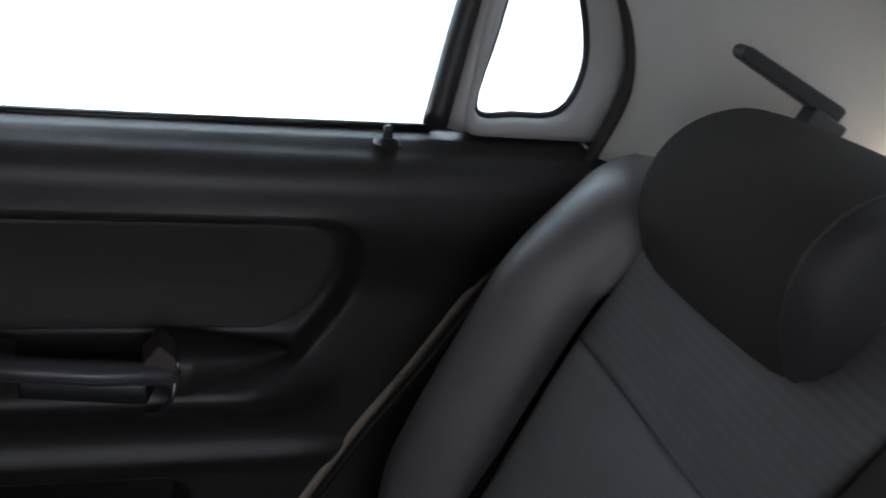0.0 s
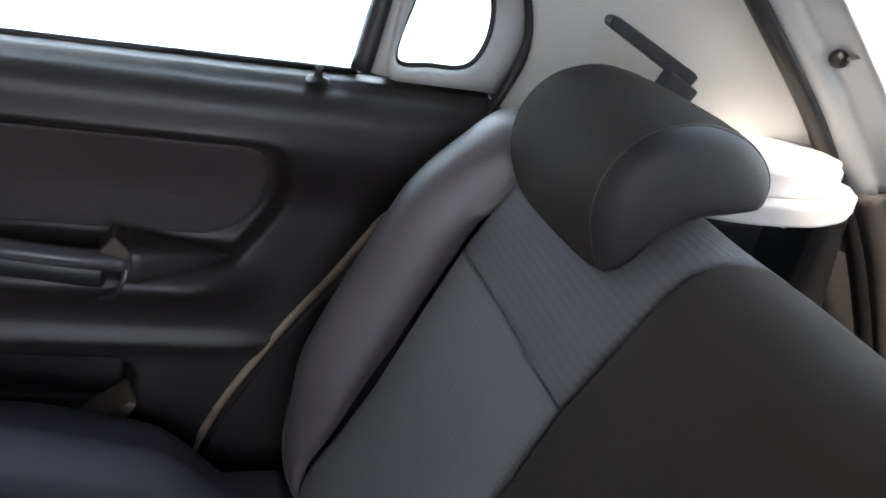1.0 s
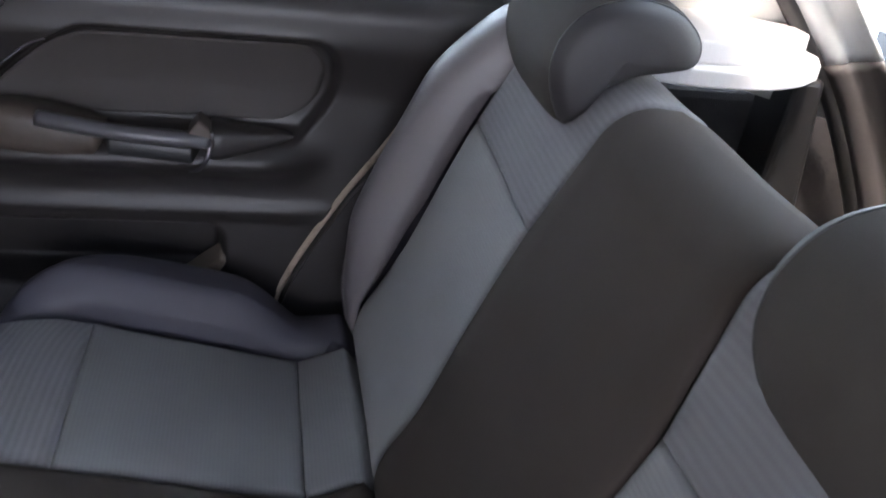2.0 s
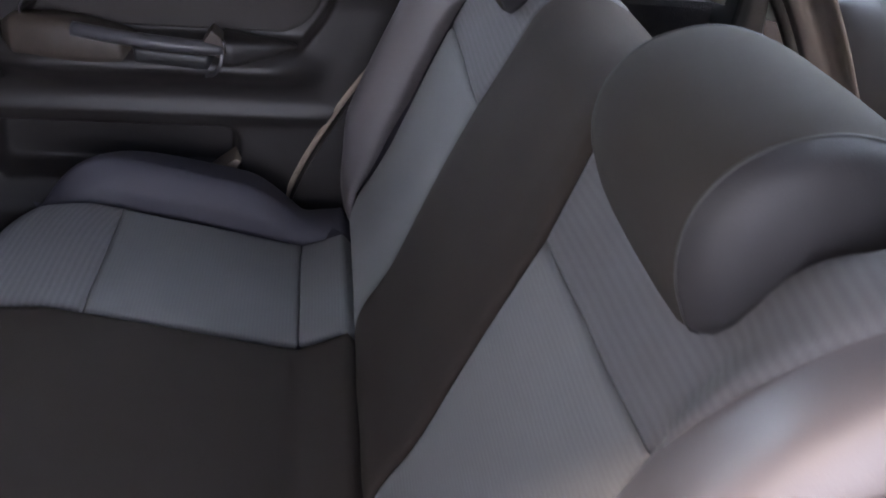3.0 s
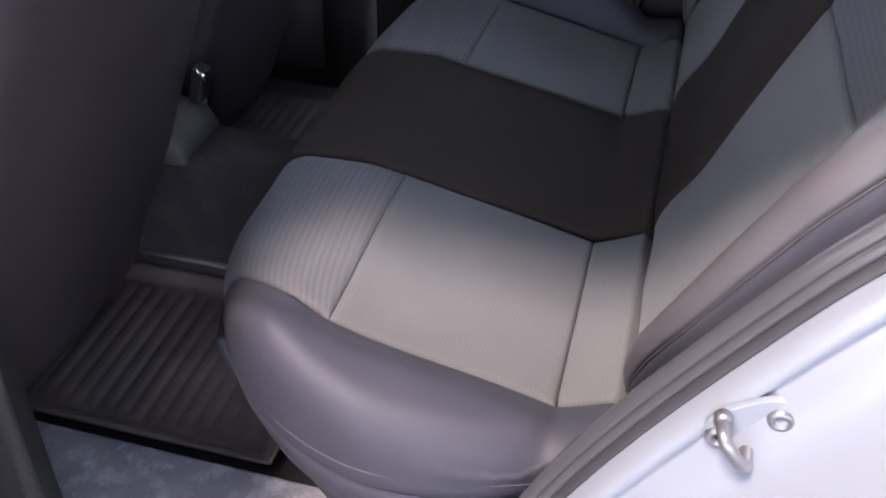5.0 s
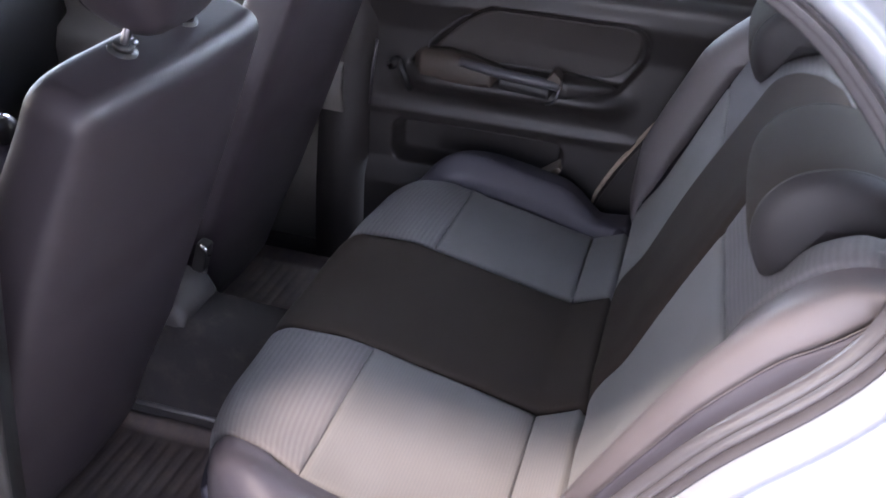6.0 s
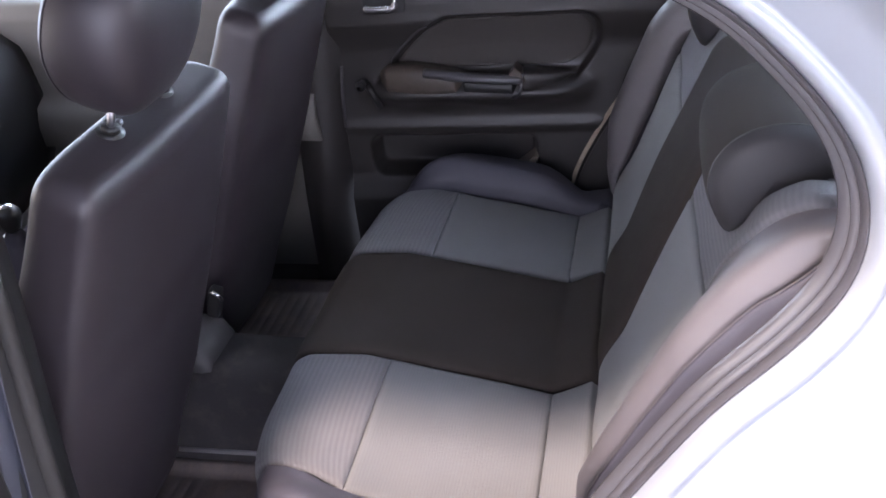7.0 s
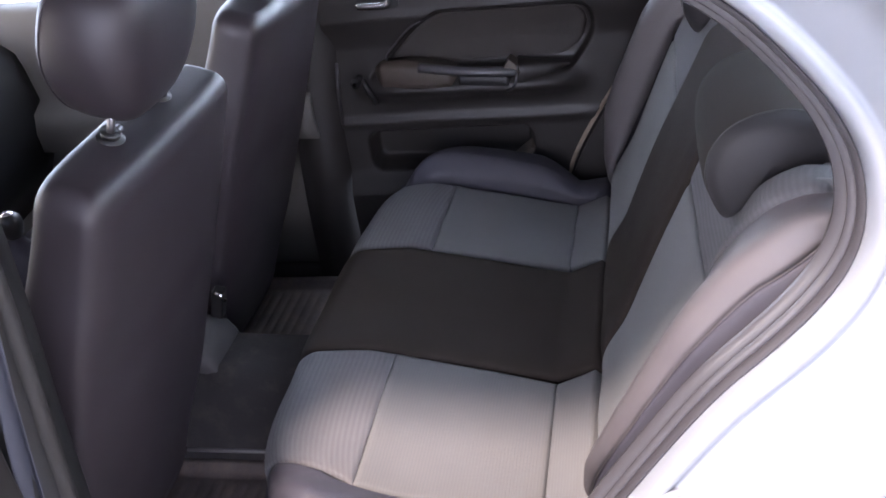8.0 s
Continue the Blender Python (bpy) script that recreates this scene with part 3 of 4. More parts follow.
def door_y(X, Z):
    """Inner face of the door panel: shoulder, line, recess, grip shelf, pocket."""
    Y = np.full_like(X, 0.655)
    Y = Y - 0.026 * smoothstep(0.64, 0.74, Z)
    t = np.clip((Z - 0.762) / 0.0408, 0, 0.985)
    Y = Y + 0.040 * (1 - np.sqrt(1 - t * t))
    Y = Y - 0.0032 * np.exp(-((Z - (0.727 + 0.02 * (X + 0.2))) / 0.012) ** 2) * smoothstep(0.00, -0.10, X)
    slant = X + 2.0 * np.maximum(0.665 - Z, 0) ** 1.5 * smoothstep(-0.35, -0.05, X)
    slant = slant - smoothstep(-0.25, -0.42, X) * (1.065 * (Z - 0.629) + 0.012)
    rec = rbox(slant, Z, -0.275, 0.612, 0.50, 0.240, 0.045)
    Y = Y + 0.032 * smoothstep(0.004, -0.012, rec) * smoothstep(0.566, 0.588, Z)
    Y = Y - 0.040 * np.exp(-((Z - 0.545) / 0.030) ** 2) * smoothstep(-0.62, -0.50, X) * smoothstep(-0.02, -0.14, X)
    Y = Y - 0.008 * np.exp(-((Z - 0.455) / 0.014) ** 2) * smoothstep(0.03, -0.10, X)
    pocket = rbox(X, Z, -0.395, 0.375, 0.42, 0.105, 0.03)
    Y = Y + 0.060 * smoothstep(0.004, -0.016, pocket)
    return Y - 0.030 * smoothstep(0.33, 0.26, Z) * smoothstep(-0.05, -0.2, X)


Y = door_y(X, Z)
top = []
for y, z in ((0.667, 0.8035), (0.675, 0.8045), (0.688, 0.806), (0.700, 0.8075), (0.712, 0.809)):
    top.append(np.stack([X[-1], np.full(len(us), y), np.full(len(us), z) + 0.008 * us], axis=1))
P = np.concatenate([np.stack([X, Y, Z], axis=2), np.array(top)], axis=0)
part("door_panel", grid_geo(P), DOOR, door, "dark grey moulded door panel", thick=0.012)
# cloth inside the recess
ring = np.array(rounded(-0.272, 0.656, 0.462, 0.126, 0.040, 10))
ring[:, 0] += np.where(ring[:, 0] > -0.25, -2.0 * np.maximum(0.665 - ring[:, 1], 0) ** 1.5, 1.065 * (ring[:, 1] - 0.629))
mid = np.array([-0.26, 0.654])
rows = []
for k in np.linspace(1, 0.05, 22):
    q = mid + (ring - mid) * k
    rows.append(np.stack([q[:, 0], door_y(q[:, 0], q[:, 1]) - 0.002 + 0.003 * (k > 0.99), q[:, 1]], axis=1))
rows = np.array(rows)
cv, cf = grid_geo(rows, wrap=True)
part("cloth_panel", (cv, list(cf) + [tuple(range(len(cv) - rows.shape[1], len(cv)))]), DOOR_CLOTH, door, "dark woven cloth panel", uv=rows[..., [0, 2]].reshape(-1, 2), thick=0.002)
part("recess_edge", tube(curve_points([(-0.523, 0.648, 0.612), (-0.518, 0.645, 0.632), (-0.490, 0.638, 0.662), (-0.447, 0.632, 0.700), (-0.420, 0.628, 0.713)], 24), 0.0022, 8), GRIP, door, "thin lighter grey edge of the recess")
# pull grip
grip = part("pull_grip", tube(curve_points([(-0.435, 0.612, 0.606), (-0.36, 0.596, 0.601), (-0.28, 0.594, 0.594), (-0.205, 0.606, 0.586)], 30), 0.013, 14, flat=0.9), GRIP, door, "satin grey pull handle")
part("grip_end", prism([(-0.236, 0.598), (-0.220, 0.620), (-0.205, 0.606), (-0.198, 0.580), (-0.210, 0.572)], 0.596, 0.640), GRIP_END, door, "pale end cap of the pull handle", smooth=False, bevel=0.003)
part("grip_bracket", tube(curve_points([(-0.202, 0.602, 0.601), (-0.207, 0.594, 0.566), (-0.218, 0.598, 0.546), (-0.232, 0.604, 0.540)], 24), 0.0028, 8), STEEL, door, "worn bright edge")


def ledge(xs, tops, bottoms, outs):
    """A rounded ledge along the door panel: top and bottom heights and how far it stands in, along x."""
    rows = []
    for x in np.linspace(xs[0], xs[-1], 40):
        t, b, o = (float(np.interp(x, xs, c)) for c in (tops, bottoms, outs))
        ring = []
        for w in np.linspace(0, math.pi, 17):
            ring.append((x, 0.662 - (0.662 - o) * math.sin(w) ** 0.55, (t + b) / 2 + (t - b) / 2 * math.copysign(abs(math.cos(w)) ** 0.6, math.cos(w))))
        rows.append(ring)
    return grid_geo(np.array(rows))


part("armrest_end", ledge((-0.555, -0.535, -0.47, -0.42, -0.365, -0.35), (0.600, 0.616, 0.619, 0.612, 0.599, 0.592), (0.560, 0.548, 0.543, 0.541, 0.546, 0.552), (0.650, 0.622, 0.612, 0.610, 0.612, 0.640)), GRIP_END, door, "brown scuffed end of the armrest", thick=0.004)
# no real cavity here: a black strip gives the dark under the handle
part("grip_shade", ledge((-0.352, -0.345, -0.23, -0.218), (0.578, 0.584, 0.578, 0.572), (0.552, 0.542, 0.538, 0.546), (0.640, 0.618, 0.612, 0.630)), BLACK, door, "black raised strip painted as the shade under the pull handle", thick=0.003)
part("grip_tail", ledge((-0.205, -0.19, -0.13, -0.095, -0.085), (0.604, 0.602, 0.592, 0.585, 0.580), (0.545, 0.545, 0.560, 0.574, 0.578), (0.612, 0.612, 0.630, 0.648, 0.656)), DOOR, door, "tapering tail of the armrest", thick=0.004)
# lock button
lock = part("lock_button", lathe([(0.004, 0.0), (0.0048, 0.003), (0.0042, 0.009), (0.0048, 0.013), (0.002, 0.0155)], (-0.008, 0.660, 0.811), "z", 14), BLACK, door)
part("lock_collar", lathe([(0.014, 0.0), (0.013, 0.004), (0.006, 0.006)], (-0.008, 0.660, 0.808), "z", 16), BLACK, lock)
# release lever
part("lever_plate", prism(rounded(-0.515, 0.775, 0.10, 0.05, 0.012), 0.618, 0.626), BLACK, door, smooth=False, bevel=0.002)
part("release_lever", tube(curve_points([(-0.56, 0.606, 0.764), (-0.53, 0.604, 0.762), (-0.495, 0.604, 0.763), (-0.485, 0.606, 0.772), (-0.484, 0.610, 0.79)], 20), 0.006, 10, flat=1.6), CHROME, door, "chrome inside release lever")
part("crank_knob", lathe([(0.005, -0.030), (0.011, -0.028), (0.013, -0.016), (0.009, 0.0), (0.009, 0.02)], (-0.594, 0.618, 0.581), "y", 18), BLACK, door, "round black window crank knob")
part("crank_arm", tube([(-0.588, 0.632, 0.578), (-0.575, 0.636, 0.545), (-0.562, 0.640, 0.51)], 0.008, 8), BLACK, door)
part("panel_edge", tube([(-0.66, 0.640, 0.46), (-0.655, 0.640, 0.55), (-0.645, 0.636, 0.62)], 0.004, 8), GRIP, door)
# pocket's pale rear wall
part("pocket_end", prism([(-0.270, 0.310), (-0.208, 0.328), (-0.180, 0.372), (-0.190, 0.378), (-0.226, 0.350)], 0.636, 0.70), TAN_DIM, door, "pale tan end of the door pocket", smooth=False, bevel=0.003)
part("inner_plate", prism([(-0.66, 0.70), (0.19, 0.70), (0.235, 0.80), (0.235, 0.830), (0.05, 0.816), (-0.66, 0.808)], 0.700, 0.712), DOOR, door, smooth=False)
# window surround
qw = curve_points([(0.085, 0.842), (0.13, 0.838), (0.172, 0.841), (0.192, 0.862), (0.199, 0.90), (0.190, 0.945), (0.165, 1.005), (0.130, 1.05), (0.110, 1.00), (0.096, 0.92)], 80, closed=True)
mid = qw.mean(axis=0)
outer = []
for p in qw:
    w = (p - mid)
    outer.append(p + w / np.linalg.norm(w) * (0.020 if p[0] < mid[0] else 0.034 + 0.02 * float(smoothstep(0, 0.08, p[0] - mid[0]))))
outer = np.array(outer)
outer[:, 1] = np.maximum(outer[:, 1], 0.818)
rows = [at_y(qw, 0.690), at_y(qw * 0.97 + outer * 0.03, 0.678), at_y(qw * 0.75 + outer * 0.25, 0.668), at_y(qw * 0.45 + outer * 0.55, 0.664), at_y(outer, 0.668), at_y(outer, 0.70)]
part("quarter_frame", grid_geo(np.array(rows), wrap=True, flip=True), PAINT_IN, door, "grey painted frame round the small window")
part("quarter_gasket", tube(at_y(qw, 0.684), 0.005, 8, closed=True, up=(0, 1, 0)), BLACK, door)
part("window_channel", tube(curve_points([(0.046, 0.684, 0.822), (0.066, 0.684, 0.95), (0.095, 0.672, 1.12)], 20), 0.014, 10), BLACK, door, "black rubber glass channel")
part("divider_bar", tube(curve_points([(0.067, 0.680, 0.822), (0.084, 0.680, 0.95), (0.108, 0.668, 1.10)], 20), 0.012, 10), PAINT_IN, door)
part("top_frame", tube(curve_points([(-0.60, 0.66, 1.16), (-0.2, 0.66, 1.15), (0.05, 0.665, 1.10), (0.13, 0.67, 1.05)], 30), 0.02, 8), PAINT_IN, door)
part("glass_wiper", tube([(-0.66, 0.697, 0.810), (-0.3, 0.697, 0.811), (0.045, 0.697, 0.817)], 0.004, 8), BLACK, door)


def far_pane(name, outline, y0, label):
    w = empty(name, (float(np.mean([p[0] for p in outline])), y0, 0.9), label, "window", kind="structure")
    ob = part("pane", prism([tuple(map(float, p)) for p in outline], y0, y0 + 0.004), GLASS, w, smooth=False)
    ob.visible_shadow = False
    return w


win1 = far_pane("window_1", [(-0.66, 0.80), (0.05, 0.80), (0.07, 0.95), (0.10, 1.12), (-0.2, 1.16), (-0.6, 1.17)], 0.698, "clear rear door window against bright daylight")
win2 = far_pane("window_2", [tuple(p) for p in qw[::2]], 0.688, "small fixed quarter window in a grey frame")
for w, cx, cz, y in ((win1, 0.004, 0.860, 0.6965), (win2, 0.150, 0.867, 0.6865)):
    for dx, dz in ((0, 0.008), (-0.009, -0.005), (0.009, -0.005)):
        for a in (0, 60, 120):
            part("glass_mark", box((cx + dx, y, cz + dz), (0.009, 0.0006, 0.0016), (0, a, 0)), ETCH, w, smooth=False)

# ---- open near rear door ----
open_door = empty("door_2", (-0.70, -0.775, 0.0), "rear door swung wide open on its front hinges", "door", kind="structure")
prof = [(0.0, 0.05)] + [(float(edge_x(z)) + 0.63, float(z)) for z in np.linspace(0.05, 0.82, 16)] + [(0.0, 0.82)]
swing = pose(-0.70, -0.775, 0, 0, 0, -74)
def swung(geo):
    return [tuple(swing @ Vector(v)) for v in geo[0]], geo[1]
part("door_panel", swung(prism(prof, 0.0, 0.05)), DOOR, open_door, smooth=False, bevel=0.01)
part("outer_skin", swung(prism([(x * 1.06, z * 1.02 - 0.04) for x, z in prof], -0.08, -0.004)), PAINT, open_door, smooth=False, bevel=0.012)
part("window_frame", swung(tube(curve_points([(0.03, -0.03, 0.82), (0.04, -0.03, 1.12), (0.35, -0.03, 1.15), (0.66, -0.03, 1.10), (0.80, -0.03, 0.98), (0.84, -0.03, 0.82)], 50), 0.018, 8)), PAINT_IN, open_door)
for z in (0.25, 0.62):
    part("hinge", box((-0.700, -0.752, z), (0.05, 0.05, 0.05)), BLACK, open_door, smooth=False, bevel=0.005)

# ---- rear bench ----
bench = empty("rear_bench_seat", (-0.25, 0, 0.0), "grey rear bench seat with lighter ribbed cloth inserts and vinyl bolsters", "car seat")
XI0, XI1 = -0.354, -0.072        # insert's front and back seams
OUT = curve_points([(0.07, 0.528), (0.03, 0.552), (-0.06, 0.592), (-0.16, 0.625), (-0.27, 0.634), (-0.36, 0.606), (-0.424, 0.562), (-0.476, 0.514), (-0.514, 0.455), (-0.538, 0.378), (-0.549, 0.25), (-0.551, 0.0)], 400)


def edge_far(x, y):
    """Distance in from the cushion's outline."""
    p = np.stack([np.ravel(x), np.abs(np.ravel(y))], axis=1)
    d = np.sqrt(((p[:, None, :] - OUT[None, :, :]) ** 2).sum(axis=2)).min(axis=1)
    return d.reshape(np.shape(x))


def cushion_z(x, y):
    z = 0.363 - 0.205 * (x + 0.355)
    z = np.where(x < -0.40, 0.363 + 0.205 * 0.045 - 0.35 * (x + 0.40) ** 2, z)
    z = z + 0.62 * np.maximum(x + 0.072, 0) - 1.6 * np.maximum(x + 0.004, 0)
    a = np.abs(y)
    z = z + np.where(np.asarray(y) > 0, 0.066 - 0.034 * smoothstep(-0.30, -0.50, x), 0.036) * smoothstep(0.482, np.where(np.asarray(y) > 0, 0.535, 0.560), a) * np.where(np.asarray(y) > 0, smoothstep(-0.01, -0.17, x), smoothstep(0.02, -0.10, x)) - np.where(np.asarray(y) > 0, 0.012, 0.010) * smoothstep(0.56, 0.64, a)
    z = z + 0.006 * smoothstep(0.185, 0.14, a) + 0.004 - 0.013 * smoothstep(0.22, 0.50, a) * smoothstep(-0.45, -0.30, x)
    roll = 0.055 - 0.012 * smoothstep(0.45, 0.52, a)
    d = np.minimum(edge_far(x, y) / roll, 1)
    front = d + (1 - d) * smoothstep(-0.10, 0.0, x)
    return z - roll * (1 - np.sqrt(np.maximum(0, 1 - (1 - front) ** 2)))


def cushion_patch(a, b, m):
    """Grid between two plan curves (n x 2)."""
    return np.stack([a * (1 - t) + b * t for t in np.linspace(0, 1, m)], axis=0)


def with_height(G):
    return np.stack([G[..., 0], G[..., 1], cushion_z(G[..., 0], G[..., 1])], axis=2)


def drop_rows(curve, zs_in):
    """Rows below an outline curve: (z, inset from the outline)."""
    rows = []
    for z, inset in zs_in:
        w = curve - np.array([[-0.15, 0.0]])
        w = np.stack([w[:, 0], np.sign(w[:, 1]) * np.maximum(np.abs(w[:, 1]) - 0.35, 0)], axis=1)
        w /= np.maximum(np.linalg.norm(w, axis=1, keepdims=True), 1e-6)
        q = curve - w * inset
        rows.append(np.stack([q[:, 0], q[:, 1], np.full(len(q), z)], axis=1))
    return np.array(rows)


DROP = ((0.288, -0.003), (0.275, -0.005), (0.262, -0.004), (0.254, 0.000), (0.249, 0.007), (0.243, 0.001), (0.225, 0.002), (0.20, 0.008), (0.17, 0.022), (0.13, 0.045), (0.05, 0.07))


def front_outline(y0, y1, n):
    ys = np.linspace(y0, y1, n)
    o = OUT[OUT[:, 0] < -0.40]
    order = np.argsort(o[:, 1])
    return np.stack([np.interp(np.abs(ys), o[order, 1], o[order, 0]), ys], axis=1)


for s in (1, -1):
    ys = lambda a, b, n: np.linspace(a, b, n) * s
    # insert
    n, m = 40, 40
    a = np.stack([np.full(n, XI1), ys(0.185, 0.485 if s > 0 else 0.494, n)], axis=1)
    b = np.stack([np.full(n, XI0), ys(0.178, 0.485 if s > 0 else 0.488, n)], axis=1)
    pad("cushion_insert", with_height(cushion_patch(b, a, m)), INSERT, bench, "light grey fine-ribbed cloth insert", "1111", puff=-0.001, depth=0.003)
    # strip behind it
    b2 = np.stack([np.full(n, 0.025), ys(0.175, 0.478 if s > 0 else 0.488, n)], axis=1)
    pad("cushion_strip", with_height(cushion_patch(a, b2, 20)), INSERT, bench, "grey cloth strip", "0111", depth=0.0035, width=0.005)
    # ribbed panel over the nose
    f = front_outline(0.178 * s, 0.450 * s, n)
    G = with_height(cushion_patch(f, b, 70))
    low = drop_rows(f, DROP[:5])[::-1]
    pad("ribbed_panel", np.concatenate([low, G], axis=0), RIBBED, bench, "grey ribbed cloth panel over the front edge", "0111", ribs=0.0)
    # outer bolster
    inner = curve_points(np.array([(0.07, 0.474), (XI1, 0.485), (-0.2, 0.485), (XI0, 0.485), (-0.42, 0.468), (-0.478, 0.456)]) + np.array([0, 0.0 if s > 0 else 1.0]) * np.array([[0.010], [0.009], [0.006], [0.003], [0.002], [0.0]]), 70)
    rim = OUT[: np.argmin(np.abs(OUT[:, 1] - 0.450) + 10 * (OUT[:, 0] > -0.4)) + 1]
    rim = curve_points(rim[::8], 70)
    inner, rim = inner * [1, s], rim * [1, s]
    w = np.linspace(0, 1, 30)
    w = 1 - (1 - w) ** 1.5
    G = with_height(np.stack([inner * (1 - t) + rim * t for t in w], axis=0))
    low = drop_rows(rim, ((0.345, -0.002), (0.315, -0.004)) + DROP)
    low[0, :, 2], low[1, :, 2] = G[-1, :, 2] * 0.68 + 0.288 * 0.32, G[-1, :, 2] * 0.34 + 0.288 * 0.66
    pad("cushion_bolster", np.concatenate([G, low], axis=0), SEAT, bench, "dark grey vinyl side bolster", "1000", depth=0.024 if s > 0 else 0.009, width=0.016 if s > 0 else 0.0045, face=(-0.3, 0.3 * s, 1))
    part("cushion_piping", tube(drop_rows(rim, ((0.280, -0.0035),))[0][4:-16], 0.0016, 6), SEAT, bench)
# middle
n = 36
y_mid = np.linspace(-0.176, 0.176, n)
f = front_outline(-0.176, 0.176, n)
bk = np.stack([np.full(n, 0.025), y_mid], axis=1)
G = with_height(cushion_patch(f, bk, 60))
pad("cushion_middle", np.concatenate([drop_rows(f, DROP)[::-1], G], axis=0), SEAT_MID, bench, "dark knit middle section", "0011", depth=0.004)
for s in (1, -1):
    f = front_outline(0.178 * s, 0.450 * s, 30)
    pad("front_valance", drop_rows(f, DROP[5:])[::-1], SEAT, bench, "dark vinyl valance", "0000")

# ---- rear backrest ----
TILT = radians(22)
B0 = np.array([0.0, 0.0, 0.315])
BU = np.array([math.sin(TILT), 0, math.cos(TILT)])
BN = np.array([-math.cos(TILT), 0, math.sin(TILT)])


def back_h(y, s):
    a = np.abs(y)
    h = 0.012 * np.sin(np.clip(s / 0.6, 0, 1) * math.pi) - 0.006
    far = np.asarray(y) > 0
    roll = np.clip((a - np.where(far, 0.486, 0.474)) / np.where(far, 0.144, 0.156), 0, 1)
    h = h + np.where(far, 0.074, 0.031) * np.sin(roll ** np.where(far, 0.64, 0.95) * math.pi) ** np.where(far, 1.0, 0.9) * smoothstep(-0.02, 0.20, s) * smoothstep(np.where(far, 0.64, 0.62), np.where(far, 0.40, 0.42), s)
    h = h - 0.10 * smoothstep(0.0, 0.07, a - np.where(far, 0.590, 0.576 + 0.018 * smoothstep(0.22, 0.40, s))) ** 1.3
    h = h + 0.014 * np.exp(-((s - 0.06) / 0.055) ** 2) - 0.060 * smoothstep(0.034, -0.03, s)
    h = h + 0.010 * smoothstep(0.19, 0.12, a) * smoothstep(0.0, 0.1, s)
    over = np.maximum(s - 0.515 - np.where(far, 0.0, 0.055 * smoothstep(0.42, 0.52, a)), 0) / 0.058
    h = h - 0.055 * (1 - np.sqrt(np.maximum(0, 1 - np.minimum(over, 1) ** 2)))
    return h


def back_grid(Yg, Sg, extra=0.0):
    h = back_h(Yg, Sg) + extra
    return B0 + Yg[..., None] * np.array([0, 1, 0]) + Sg[..., None] * BU + h[..., None] * BN


def back_patch(lo, hi, m):
    """Grid between two curves of (y, s)."""
    G = np.stack([lo * (1 - t) + hi * t for t in np.linspace(0, 1, m)], axis=0)
    return back_grid(G[..., 0], G[..., 1])


def over_top(P, m=7, drop=0.09):
    """Carry the last row over the top and down behind."""
    last = P[-1]
    rows = [last + BU * 0.004 - BN * 0.012, last + BU * 0.002 - BN * 0.05, last - BU * 0.02 - BN * drop, last - BU * 0.2 - BN * drop, last - BU * 0.5 - BN * drop]
    return np.concatenate([P, np.array(rows)], axis=0)


# piping of the near bolster: across, up the backrest, out of its plane
NEAR_PIPING = np.array([(0.500, -0.02, -0.050), (0.515, 0.03, 0.004), (0.536, 0.08, 0.028), (0.564, 0.14, 0.040), (0.584, 0.19, 0.044), (0.594, 0.23, 0.043), (0.599, 0.30, 0.036), (0.601, 0.37, 0.026),
                        (0.603, 0.40, 0.021), (0.603, 0.43, 0.013), (0.602, 0.455, 0.005), (0.602, 0.48, -0.003), (0.603, 0.505, -0.012), (0.605, 0.53, -0.026), (0.606, 0.555, -0.038), (0.606, 0.59, -0.052)])


def near_roll(inn, pip):
    """The near bolster's roll up to its piping, and its side below the piping."""
    hp = np.interp(pip[:, 1], NEAR_PIPING[:, 1], NEAR_PIPING[:, 2])
    hi_ = back_h(inn[:, 0], inn[:, 1])
    at = lambda y, u, h: B0 + y[:, None] * np.array([0, 1, 0]) + u[:, None] * BU + h[:, None] * BN
    roll, side = [], []
    for w in np.linspace(0, 1, 36):
        q = inn * (1 - w) + pip * w
        roll.append(at(q[:, 0], q[:, 1], hi_ * (1 - w) + hp * w + ROLL * 9.48 * w ** 3 * (1 - w) * smoothstep(0.0, 0.16, q[:, 1])))
    for t in np.linspace(0, 1, 18):
        side.append(at(pip[:, 0] - 0.024 * t ** 0.8, pip[:, 1], hp - 0.085 * t ** 1.25))
    return np.array(roll), np.array(side)


ROLL = 0.025
